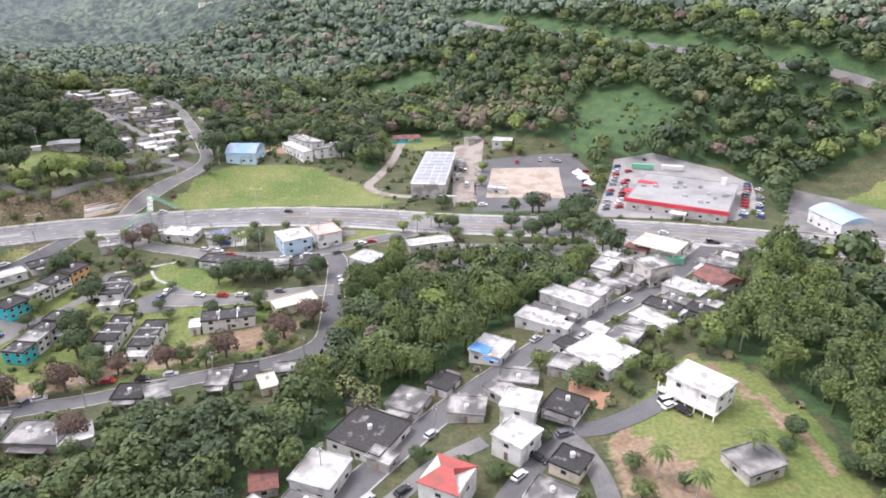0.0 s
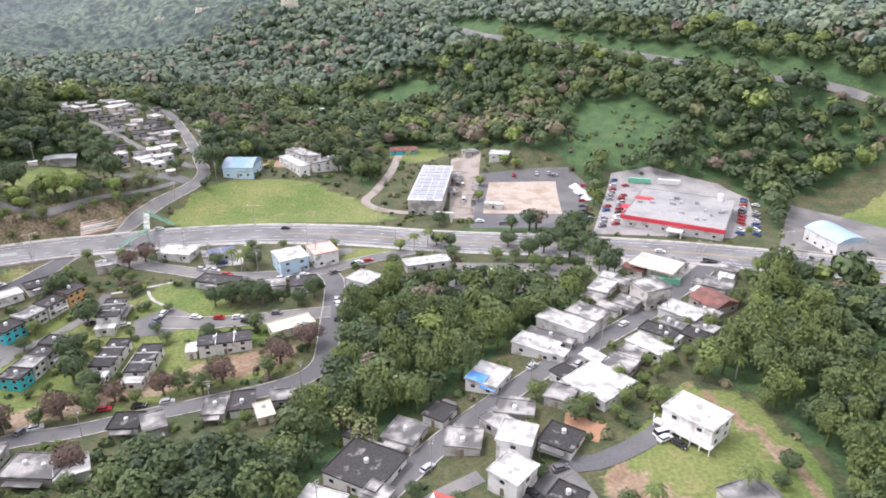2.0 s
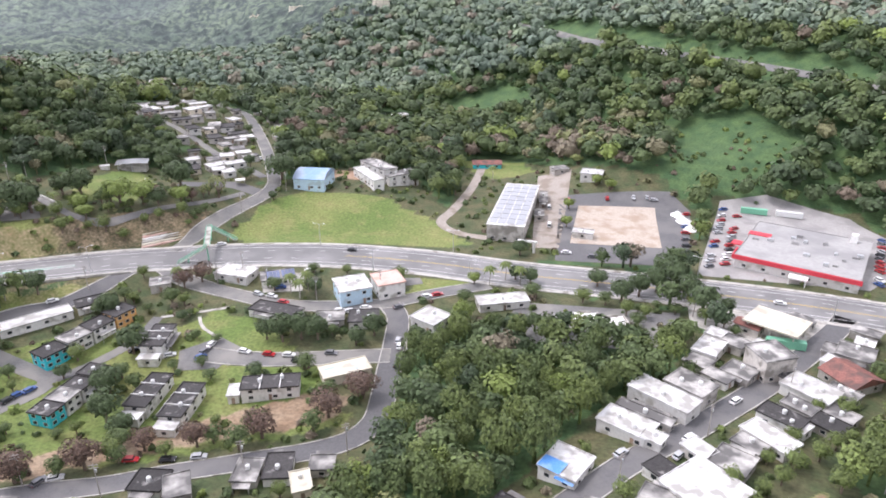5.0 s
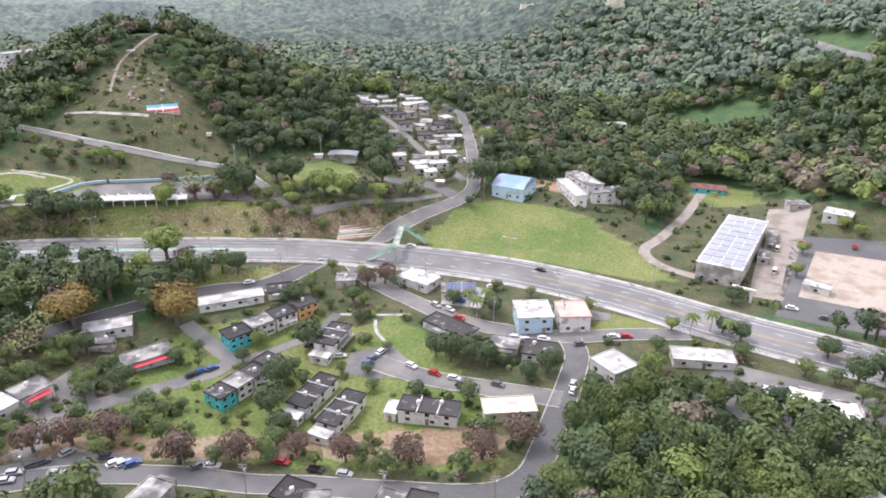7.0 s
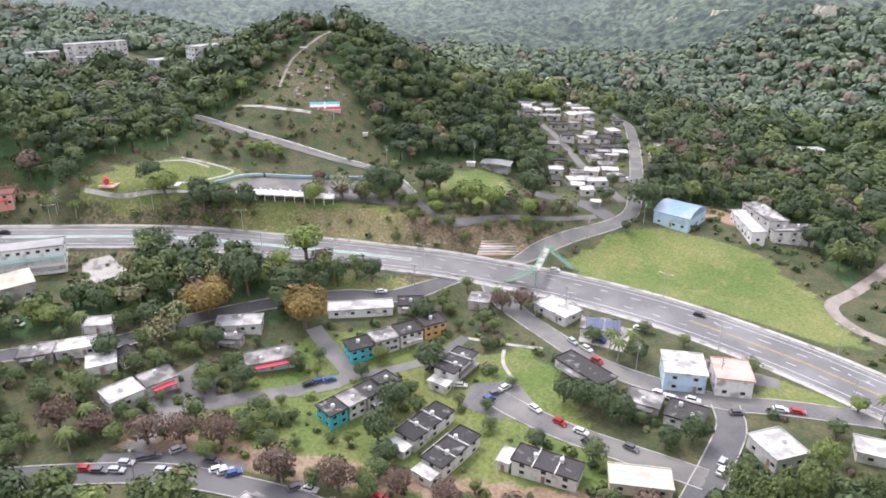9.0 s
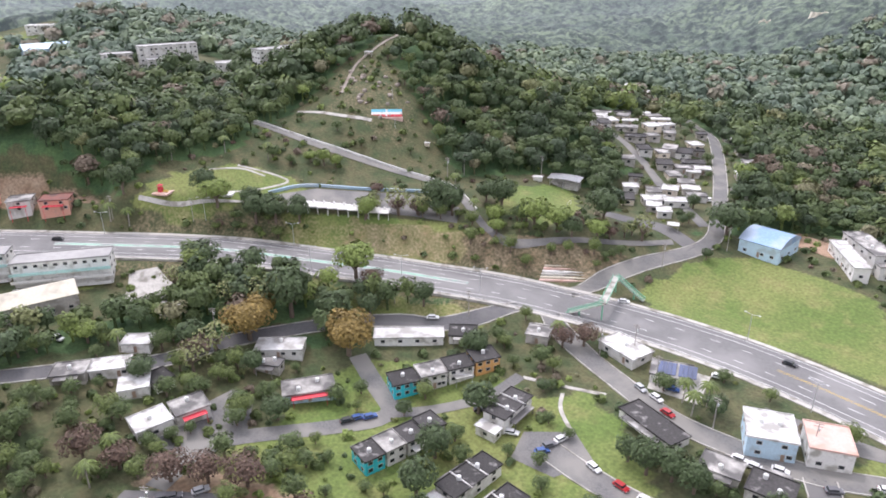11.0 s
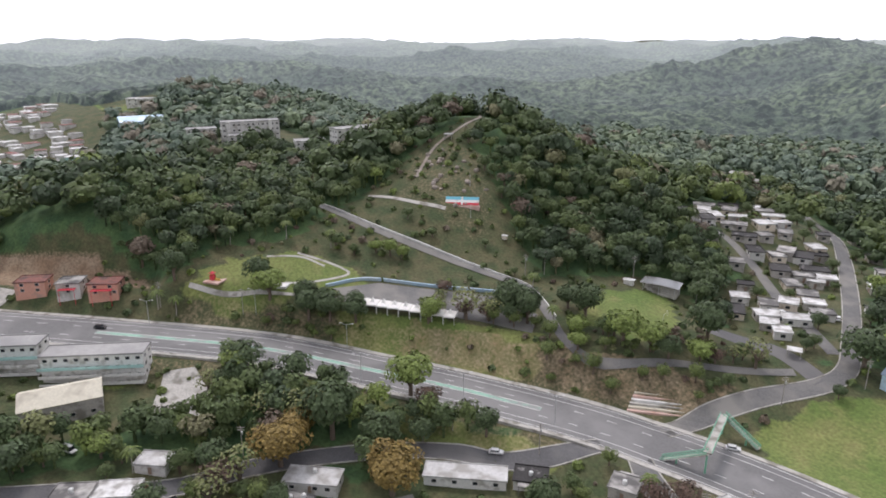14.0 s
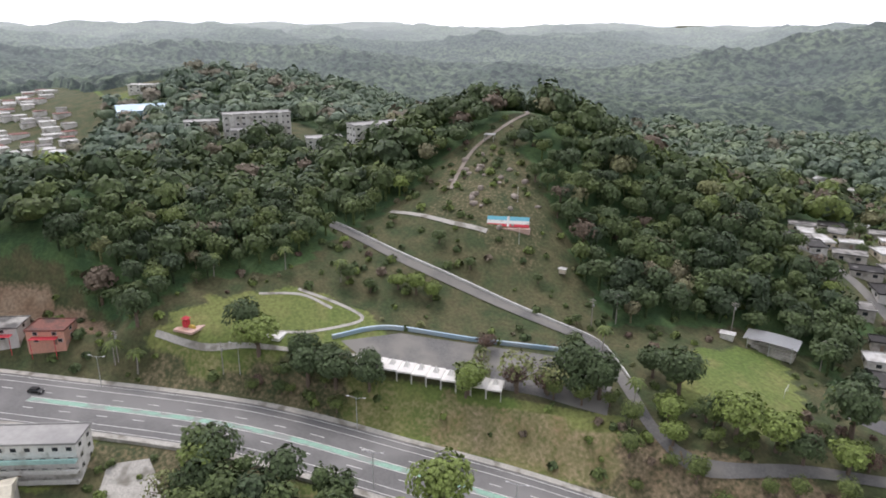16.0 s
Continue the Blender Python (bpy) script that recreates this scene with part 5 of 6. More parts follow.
# ---- poles ----
def lamp_pole(arms=2):
    root = tagged(empty("street_lamp", 0, 0, 0), "tall grey street lamp with two arms beside the highway", "street lamp", "highway lamps")
    bm = bmesh.new()
    rod(bm, (0, 0, -0.3), (0, 0, 10), 0.13, 0.08)
    part("post", bm, MAT["metal"], root)
    for s in (-1, 1)[:arms]:
        bm = bmesh.new()
        rod(bm, (0, 0, 9.8), (s * 2.2, 0, 10.3), 0.06)
        a = part("arm", bm, MAT["metal"], root)
        part("lamp_head", boxed((s * 2.4, 0, 10.2, 0.7, 0.3, 0.15)), MAT["lamp_clear"], a)
    return root


def utility_pole():
    root = tagged(empty("utility_pole", 0, 0, 0), "weathered utility pole with cross-arms", "utility pole", "utility poles")
    bm = bmesh.new()
    rod(bm, (0, 0, -0.3), (0, 0, 10.5), 0.17, 0.11)
    part("post", bm, MAT["pole"], root)
    for z in (9.9, 9.1):
        part("cross_arm", boxed((0, 0, z, 2.2, 0.14, 0.16)), MAT["pole"], root)
    part("transformer", boxed((0.3, 0, 7.8, 0.45, 0.45, 0.8)), MAT["metal"], root)
    return root


def scatter(master, places, lift=0.0):
    """Moves the master to the first place and copies it to the others."""
    for i, (x, y, turn) in enumerate(places):
        m = pose(x, y, ground(x, y) + lift, 0, 0, turn)
        if i == 0:
            master.matrix_world = m
        else:
            copy_thing(master, m)


scatter(lamp_pole(), [(-245, 256, 42), (-222, 249, 42), (-197, 273, 40), (-279, 235, 45), (-297, 200, 45), (-172, 290, 35), (-60, 309, 0), (-20, 304, -5), (40, 298, -8), (-90, 334, 0), (-30, 334, 0), (70, 318, -8), (110, 288, -14), (160, 272, -20), (150, 300, -20)])
scatter(utility_pole(), [(-98, 290, 10), (-119, 291, 40), (-76, 283, 0), (-53, 291, 20), (-34, 243, 90), (-43, 203, 30), (-68, 193, 15), (-100, 180, 20), (-122, 181, 35), (-150, 157, 40), (-211, 204, 50), (-188, 262, 40), (-165, 277, 40),
                          (-2, 158, 45), (26, 189, 45), (51, 212, 45), (80, 239, 45), (-28, 146, 50), (-112, 300, 20), (-238, 336, 20), (-236, 345, 20), (-216, 378, 20), (-190, 386, 20), (-282, 231, 40), (-303, 206, 40), (-135, 355, 60), (-122, 382, 60)])


# ---- vehicles ----
def car(paint, van=False):
    L, W, H = (4.9, 1.9, 1.95) if van else (4.4, 1.78, 1.45)
    root = tagged(empty("car", 0, 0, 0), f"{paint} {'van' if van else 'car'} parked on the asphalt", "van" if van else "car", "parked vehicles")
    bm = bmesh.new()
    prof = [(-L / 2, 0.3), (-L / 2, 0.85), (-L / 2 + 0.25, 0.95), (L / 2 - 0.95, 0.92), (L / 2 - 0.1, 0.75), (L / 2, 0.35)]
    sides = [[bm.verts.new((x, s * W / 2, z)) for x, z in prof] for s in (-1, 1)]
    for i in range(len(prof)):
        j = (i + 1) % len(prof)
        bm.faces.new((sides[0][i], sides[0][j], sides[1][j], sides[1][i]))
    bm.faces.new(sides[0]), bm.faces.new(sides[1][::-1])
    bmesh.ops.bevel(bm, geom=bm.edges[:], offset=0.06, segments=1, affect="EDGES")
    body = part("body", bm, MAT["car_" + paint], root)
    back = -L / 2 + (0.1 if van else 0.45)
    front = L / 2 - (0.9 if van else 1.25)
    part("cabin_glass", boxed(((back + front) / 2, 0, 0.93, front - back, W - 0.12, H - 1.0, 0, 0.82)), MAT["glass"], root)
    part("roof", boxed(((back + front) / 2, 0, H - 0.08, (front - back) * 0.83, (W - 0.12) * 0.84, 0.08)), MAT["car_" + paint], root)
    for x in (-L * 0.31, L * 0.31):
        for s in (-1, 1):
            bm = bmesh.new()
            rod(bm, (x, s * (W / 2 - 0.2), 0.32), (x, s * (W / 2 + 0.02), 0.32), 0.32, sides=10)
            wheel = part("wheel", bm, MAT["tyre"], root)
            bm = bmesh.new()
            rod(bm, (x, s * (W / 2), 0.32), (x, s * (W / 2 + 0.03), 0.32), 0.18, sides=8)
            part("rim", bm, MAT["metal"], wheel)
    for s in (-1, 1):
        part("headlight", boxed((L / 2 - 0.06, s * W * 0.36, 0.6, 0.12, 0.35, 0.14)), MAT["lamp_clear"], body)
        part("tail_light", boxed((-L / 2 + 0.03, s * W * 0.38, 0.65, 0.1, 0.28, 0.18)), MAT["lamp_red"], body)
    return root


FLEET = {
    "white": [(96.3, 392.4, 199), (85.9, 339.3, 380), (87.8, 344.5, 196), (141.1, 325.3, -61), (148.4, 325.3, 298), (153.2, 336.9, 116), (162.8, 360.0, 122),
              (-116, 185, 25), (-75, 248, 5), (-91, 249, -10), (-104, 252, 80), (-138, 173, 65), (-65, 276, 8), (-61, 276, 10), (63, 231, 45), (57, 165, 30), (-56, 279, 15), (-39, 256, 92), (-35, 290, 28), 
              (-86, 306, 20), (17, 142, 45), (-94, 284, -15), (-133, 326, 35), (-237, 168, 20), (-174, 268, 45), (19, 338, 0), (-116, 245, 30), (46, 210, 45), (96, 300, -12), (-150, 420, 120)],
    "black": [(89.7, 349.8, 381), (152.3, 350.9, -58), (72.1, 352.0, 7),
              (-95, 293, 20), (-71, 245, -12), (-144, 168, 30), (-302, 184, 48), (-74, 329, 2), (-153, 215, 70), (-238, 200, 40), (-91, 196, 12), (-9, 140, 45), (60, 163, -50), (-38, 246, 92), (-129, 246, 50), (22, 147, -40), (47, 337, -5)],
    "red": [(85.8, 358.9, 201), (94.8, 386.8, 198), (84.2, 334.0, 194), (91.1, 355.1, 381), (96.0, 370.9, 379), (98.1, 376.2, 198), (103.3, 392.0, 374), (144.8, 333.8, 120), (146.4, 338.1, 120), (148.8, 342.4, -59), (156.4, 359.5, 119), (22.2, 405.0, 92), (41.8, 405.5, 90), (74.7, 368.0, 4), (78.9, 392.0, 186),
            (-161, 150, 40), (-143, 165, 30), (-82, 248, -5), (-101, 195, 10), (-88, 280, -10), (-212, 176, 65), (-31, 292, 25)],
    "silver": [(78.8, 336.6, 196), (80.4, 342.2, 15), (89.4, 370.1, 16), (91.0, 375.7, 197), (93.0, 381.2, 200), (94.5, 365.6, 199), (154.5, 355.2, 116), (158.3, 348.4, 301), (55.1, 405.8, 270), (61.8, 406.0, 88),
               (-155, 155, 38), (-156, 158, 38), (-147, 163, 35), (-152, 170, 75), (-136, 174, 65), (-83, 198, 15), (-17, 138, 50), (-3, 159, 48), (-240, 203, 40), (-100, 285, -20), (42, 202, 48), (-40, 259, 92), (28, 202, 45), (65, 404, 0)],
    "blue": [(83.8, 353.3, 200), (98.0, 398.0, 199), (139.0, 321.0, 120), (160.2, 368.0, -62), (146.3, 319.5, 119), (151.0, 331.1, 299), (76.2, 376.0, 9),
             (-105, 245, 60), (-152, 218, 70), (-150, 221, 70), (-134, 175, 65), (-93, 291, 20)],
    "grey": [(77.2, 331.0, 202), (93.1, 360.4, 194), (150.4, 346.6, -62), (158.2, 363.7, -66), (156.0, 342.6, 302), (73.3, 360.0, 8), (77.8, 384.0, 10),
             (-158, 152, 40), (-155, 162, 65), (-154, 164, 65), (-142, 174, 30), (-105, 248, 70), (-119, 183, 70), (-61, 250, 0), (29, 155, 20), (-44, 281, 40), (-214, 171, 65), (30, 335, -5)],
}
for paint, places in FLEET.items():
    scatter(car(paint), places, 0.13)
scatter(car("white", True), [(57, 167, 20), (-236, 163, 30), (12, 395, 90), (12, 370, 85)], 0.13)


# ---- plants ----
def cube_ball():
    """A rough ball of 24 quads, as verts and faces."""
    pts, quads = {}, []
    for axis in range(3):
        for s in (-1, 1):
            for i in (-1, 0):
                for j in (-1, 0):
                    q = []
                    for di, dj in ((0, 0), (1, 0), (1, 1), (0, 1)):
                        p = [0, 0, 0]
                        p[axis], p[(axis + 1) % 3], p[(axis + 2) % 3] = s, i + di, j + dj
                        q.append(pts.setdefault(tuple(p), len(pts)))
                    quads.append(q if s > 0 else q[::-1])
    v = np.array(list(pts), float)
    return v / np.linalg.norm(v, axis=1)[:, None], np.array(quads)


BALL_V, BALL_Q = cube_ball()


def crown_shape(seed, leaves, size, flat=0.85, core=0.72, droop=0.0, trunk=True):
    """A crown of radius 1: lobed outline of loose leaf clumps round a small uneven core, with a trunk below."""
    r = np.random.default_rng(seed)
    lobes = r.normal(size=(7, 3))
    lobes[:, 2] = np.abs(lobes[:, 2]) * 0.8
    lobes /= np.linalg.norm(lobes, axis=1)[:, None]

    def reach(d):
        return 0.62 + 0.42 * np.max(np.clip(d @ lobes.T, 0, 1) ** 5, axis=1)

    d = r.normal(size=(leaves, 3))
    d[:, 2] = np.where(d[:, 2] < -0.35, -d[:, 2], d[:, 2])
    d /= np.linalg.norm(d, axis=1)[:, None]
    p = d * (reach(d) * r.uniform(0.78, 1.08, leaves))[:, None] * (1, 1, flat)
    nrm = d + r.normal(size=(leaves, 3)) * 0.3 + (0, 0, 0.3)
    nrm /= np.linalg.norm(nrm, axis=1)[:, None]
    t = np.cross(nrm, r.normal(size=(leaves, 3)))
    t /= np.linalg.norm(t, axis=1)[:, None]
    b = np.cross(nrm, t)
    s = size * r.uniform(0.6, 1.35, leaves)[:, None]
    tip = np.array((0, 0, -droop)) * s
    quads_v = np.stack([p - t * s - b * s * 0.5, p + t * s * 0.8 - b * s * 0.7, p + t * s + b * s * 0.6 + tip, p - t * s * 0.7 + b * s * 0.9 + tip], 1).reshape(-1, 3)
    bd = BALL_V * (reach(BALL_V) * core * r.uniform(0.85, 1.1, len(BALL_V)))[:, None] * (1, 1, flat)
    verts = [quads_v, bd]
    quads = [np.arange(leaves * 4).reshape(-1, 4), BALL_Q + leaves * 4]
    if trunk:
        k = leaves * 4 + len(bd)
        w = 0.07
        verts.append(np.array([(a * w, c * w, z) for z in (-1.9, 0) for a, c in ((-1, -1), (1, -1), (1, 1), (-1, 1))], float))
        quads.append(np.array([(k + i, k + (i + 1) % 4, k + 4 + (i + 1) % 4, k + 4 + i) for i in range(4)]))
    return np.concatenate(verts), np.concatenate(quads)


def plants(name, shapes, x, y, z, radius, tint, label, category, tallness=None, mat="leaves", kind_of="stuff"):
    """Many plants of a few shapes as one mesh."""
    V, Q, T = [], [], []
    kind = NRNG.integers(0, len(shapes), len(x))
    base = 0
    tallness = np.ones(len(x)) if tallness is None else tallness
    for k, (sv, sq) in enumerate(shapes):
        m = kind == k
        n = int(m.sum())
        if not n:
            continue
        turn = NRNG.uniform(0, math.tau, n)
        c, s = np.cos(turn)[:, None], np.sin(turn)[:, None]
        px = (sv[None, :, 0] * c - sv[None, :, 1] * s) * radius[m][:, None] + x[m][:, None]
        py = (sv[None, :, 0] * s + sv[None, :, 1] * c) * radius[m][:, None] + y[m][:, None]
        pz = sv[None, :, 2] * (radius[m] * tallness[m])[:, None] + z[m][:, None]
        V.append(np.stack([px, py, pz], -1).reshape(-1, 3))
        Q.append((sq[None] + (np.arange(n) * len(sv))[:, None, None] + base).reshape(-1, 4))
        T.append(np.repeat(tint[m], len(sv)))
        base += n * len(sv)
    mesh = bpy.data.meshes.new(name)
    fill(mesh, np.concatenate(V), np.concatenate(Q))
    carry(mesh, "tint", np.concatenate(T))
    mesh.materials.append(MAT[mat])
    return tagged(obj(name, mesh), label, category, kind=kind_of)


OPEN = [
    [(-152, 305), (-175, 272), (-195, 245), (-185, 228), (-203, 210), (-225, 178), (-230, 150), (-205, 135), (-175, 125), (-150, 146), (-128, 164), (-128, 146), (-82, 142), (-76, 163), (-40, 170), (-34, 205), (-34, 258), (-20, 270), (0, 272), (60, 260), (62, 290), (-20, 303), (-100, 310)],
    [(-48, 118), (-32, 150), (-8, 180), (8, 200), (24, 222), (40, 238), (60, 256), (75, 290), (130, 300), (124, 262), (110, 238), (96, 214), (78, 200), (90, 190), (98, 160), (97, 132), (60, 112), (20, 108)],
    [(-150, 318), (-128, 392), (-105, 432), (-62, 425), (-38, 385), (-40, 478), (-5, 478), (25, 450), (75, 420), (85, 395), (72, 330), (-100, 325)],
    [(70, 300), (70, 330), (96, 410), (160, 398), (168, 360), (150, 300)],
    [(150, 285), (152, 312), (182, 370), (280, 400), (310, 330), (220, 270)],
    [(-170, 300), (-235, 255), (-275, 222), (-300, 198), (-318, 235), (-308, 268), (-320, 285), (-328, 312), (-340, 345), (-342, 365), (-352, 402), (-344, 402), (-320, 372), (-286, 362), (-262, 352), (-235, 343), (-216, 380), (-195, 390), (-172, 374), (-150, 385), (-120, 380), (-150, 320)],
    [(-242, 438), (-262, 535), (-205, 520), (-170, 492), (-140, 425), (-130, 395), (-150, 370), (-180, 385), (-195, 405), (-190, 426), (-220, 435)],
    [(-545, 279), (-550, 345), (-470, 354), (-392, 374), (-388, 342), (-442, 325), (-480, 296)],
    [(-580, 105), (-555, 235), (-690, 262), (-880, 245), (-900, 100), (-750, 80)],
    [(-295, 145), (-312, 172), (-255, 218), (-232, 200), (-243, 158), (-270, 140)],
    [(-400, 130), (-355, 190), (-312, 214), (-293, 200), (-340, 150), (-385, 115)],
    [(-740, 315), (-685, 318), (-675, 262), (-745, 258)],
    *MEADOWS,
    [(-125, 605), (-80, 592), (-83, 545), (-115, 545)],
]


def free(x, y, keep=4.0):
    """Where plants may stand: clear of open ground, roads and buildings."""
    ok = np.ones(np.shape(x), bool)
    for poly in OPEN:
        ok &= ~inside(poly, x, y)
    return ok & clear(x, y, keep)


def clear(x, y, keep):
    ok = np.ones(np.shape(x), bool)
    for points, width in ROADS.values():
        d, _ = along([(p[0], p[1], 0) for p in points], x, y)
        ok &= d > width / 2 + keep * 0.6 + (2.5 if width > 20 else 0)
    for bx, by, turn, L, W in BUILT:
        a = radians(turn)
        u = (x - bx) * math.cos(a) + (y - by) * math.sin(a)
        w = -(x - bx) * math.sin(a) + (y - by) * math.cos(a)
        ok &= (np.abs(u) > L / 2 + keep * 0.6) | (np.abs(w) > W / 2 + keep * 0.6)
    return ok


under = np.zeros(GX.shape, bool)
for row in range(len(gy)):
    if gy[row] < 950:
        under[row] = free(GX[row], GY[row], 2)
carry(land, "meadow", np.maximum(meadow, under * 0.9))


def jittered(x0, x1, y0, y1, step):
    xs, ys = np.meshgrid(np.arange(x0, x1, step), np.arange(y0, y1, step))
    xs, ys = xs.ravel(), ys.ravel()
    return xs + NRNG.uniform(-0.45, 0.45, len(xs)) * step, ys + NRNG.uniform(-0.45, 0.45, len(ys)) * step


def hues(x, y):
    """Mostly dark to mid green, in drifts, with some yellow-green and dry brown crowns."""
    t = 0.3 + 0.14 * rolling(x * 2.3 + 50, y * 2.3) + NRNG.normal(0, 0.16, len(x))
    dry = NRNG.random(len(x)) < 0.06 + 0.06 * (rolling(x * 1.7, y * 1.7 + 90) > 0.3)
    t = np.where(dry, NRNG.uniform(0.8, 0.9, len(x)), np.clip(t, 0.02, 0.7))
    return np.where((np.hypot(x - 32, (y - 468) * 0.8) < 36) & (NRNG.random(len(x)) < 0.75), NRNG.uniform(0.78, 0.88, len(x)), t)


NEAR = [crown_shape(s, 290, 0.095, core=0.7) for s in (1, 2, 3, 4, 5, 26, 27)]
MIDDLE = [crown_shape(s, 32, 0.2, core=0.82, trunk=False) for s in (6, 7, 8, 9)]
LEAFIER = [crown_shape(s, 74, 0.14, core=0.8, trunk=False) for s in (6, 7, 8, 9)]
PLUME = [crown_shape(s, 700, 0.06, flat=1.15, core=0.6, droop=1.0) for s in (13, 14, 15)]

X, Y = jittered(-440, 270, 60, 560, 6.5)
m = free(X, Y) & (np.hypot(X + 110, Y - 240) < 245)
bamboo = (((X > -36) & (X < 62) & (Y > 172) & (Y < 275)) | ((X > 72) & (Y < 285) & (Y > 100)) | ((X > 66) & (X < 175) & (Y > 372) & (Y < 420))) & (NRNG.random(len(X)) < np.where(X < 65, 0.12 + 0.7 * (rolling(X * 5, Y * 5) > 0.0), 0.8))
for pick, name, shapes, lo, hi, label in ((m & ~bamboo, "woodland", NEAR, 3.6, 5.9, "dense mixed green woodland on the slopes"), (m & bamboo, "bamboo_grove", PLUME, 3.4, 5.4, "tall feathery yellow-green bamboo thicket")):
    x, y = X[pick], Y[pick]
    r = NRNG.uniform(lo, hi, len(x)) * NRNG.uniform(0.85, 1.15, len(x))
    hue = hues(x, y) if name == "woodland" else np.clip(0.5 + NRNG.normal(0, 0.09, len(x)), 0.3, 0.7)
    plants(name, shapes, x, y, height(x, y) + r * (1.25 if name == "woodland" else 1.6), r, hue, label, "trees", NRNG.uniform(0.9, 1.3, len(x)))
X, Y = jittered(-820, 560, 90, 900, 8.8)
D, N = np.hypot(X + 90, Y - 260), np.hypot(X + 110, Y - 240)
wood = free(X, Y, 5) & (N >= 245) & (D < 640)
for m, mat, label in ((wood & (D < 400), "leaves", "green forest on the middle slopes"), (wood & (D >= 400), "hazed_leaves", "green forest on the farther slopes, paled by painted haze")):
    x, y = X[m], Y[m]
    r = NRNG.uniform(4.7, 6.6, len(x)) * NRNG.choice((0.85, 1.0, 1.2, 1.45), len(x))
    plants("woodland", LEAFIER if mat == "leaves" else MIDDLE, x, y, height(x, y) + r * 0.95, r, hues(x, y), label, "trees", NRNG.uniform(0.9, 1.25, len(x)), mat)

def far_hills():
    """One sheet of tree tops from the mountain sides to the horizon."""
    reach = 600 * np.exp(np.arange(0, 2.0, 0.0105))
    bearing = np.radians(np.arange(-66, 118, 0.6))
    B, R = np.meshgrid(bearing, reach)
    R = R * (1 + NRNG.uniform(-0.003, 0.003, R.shape))
    B = B + NRNG.uniform(-0.003, 0.003, R.shape)
    x, y = -90 - np.sin(B) * R, 260 + np.cos(B) * R
    z = on_land(x, y) + 2 + NRNG.uniform(0, 2, R.shape) * np.clip(0.0056 * R, 4, 8) + 0.004 * np.clip(R - 1500, 0, 3000)
    for i in range(len(reach)):
        if reach[i] < 1150:
            z[i] -= 16 * ~free(x[i], y[i], 3)
    z[0] -= 14
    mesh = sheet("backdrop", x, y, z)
    # amount of painted haze glow, from none near to full at the horizon
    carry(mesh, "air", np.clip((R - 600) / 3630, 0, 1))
    mesh.materials.append(MAT["hazed_hills"])
    tagged(obj("backdrop", mesh), "wooded hills reaching to the horizon, with painted haze glow", "hills", kind="structure")


far_hills()

# low scrub on banks and rough ground
X, Y = jittered(-345, 190, 110, 500, 4.8)
rough = NRNG.random(len(X)) < 0.3 + 0.28 * (rolling(X * 4, Y * 4) > 0.1) - 0.2 * (X > 84)
rough &= ~free(X, Y, 2) | (NRNG.random(len(X)) < 0.25)
bare = np.zeros(len(X), bool)
for poly in LAWNS[:7] + LAWNS[9:] + SOILS[1:3]:
    bare |= inside(poly, X, Y)
for poly in ([(18, 412), (74, 412), (82, 396), (73, 350), (63, 330), (14, 330)], [(98, 406), (72, 326), (134, 316), (153, 335), (164, 372), (156, 394)], [(-273, 262), (-266, 283), (-231, 321), (-206, 311), (-222, 298), (-255, 263)],
             [(-97, 240), (-92, 251), (-103, 257), (-114, 248), (-110, 238)], [(4, 343), (16, 343), (25, 445), (6, 445)], [(-130, 172), (-160, 150), (-164, 156), (-150, 172), (-135, 180)]):
    bare |= inside(poly, X, Y)
m = rough & ~bare & clear(X, Y, 1.6)
x, y = X[m], Y[m]
r = NRNG.uniform(0.7, 2.1, len(x))
plants("scrub", [crown_shape(s, 26, 0.4, core=0.7, trunk=False) for s in (16, 17, 18)], x, y, height(x, y) + r * 0.3, r, np.where(NRNG.random(len(x)) < 0.22, NRNG.uniform(0.78, 0.92, len(x)), NRNG.uniform(0.2, 0.68, len(x))), "low scrub and bushes on rough ground", "bushes")


# ---- single trees ----
def tree(kind, seed, tint, label, leaves=1000, size=0.062, flat=0.9, core=0.64):
    """A tree of crown radius 1 that stands 2.1 high, scaled where it is placed."""
    root = tagged(empty(kind, 0, 0, 0), label, "tree", kind + "s")
    bm = bmesh.new()
    rod(bm, (0, 0, -0.1), (0, 0, 0.7), 0.1, 0.07, 7)
    r = random.Random(seed)
    for i in range(6):
        a = i * math.tau / 6 + r.uniform(-0.4, 0.4)
        rod(bm, (0, 0, 0.4 + 0.05 * i), (math.cos(a) * 0.62, math.sin(a) * 0.62, r.uniform(0.9, 1.4)), 0.05, 0.015, 5)
    part("trunk", bm, MAT["bark"], root)
    v, q = crown_shape(seed, leaves, size, flat, core, trunk=False)
    mesh = bpy.data.meshes.new("crown")
    fill(mesh, v + (0, 0, 1.02), q)
    carry(mesh, "tint", np.clip(tint + NRNG.normal(0, 0.015, len(v)), 0, 1))
    mesh.materials.append(MAT["leaves"])
    obj("crown", mesh, root)
    return root


def plant_trees(master, places):
    for i, (x, y, r) in enumerate(places):
        r *= 1.18
        m = pose(x, y, ground(x, y) - 0.1, 0, 0, (x * 37 + y * 11) % 360)
        grown = Matrix.Diagonal((r, r, r * (1 + 0.12 * math.sin(x)), 1))
        if i == 0:
            master.matrix_world = m @ grown
        else:
            copy_thing(master, m).scale = (r, r, r * (1 + 0.12 * math.sin(x)))


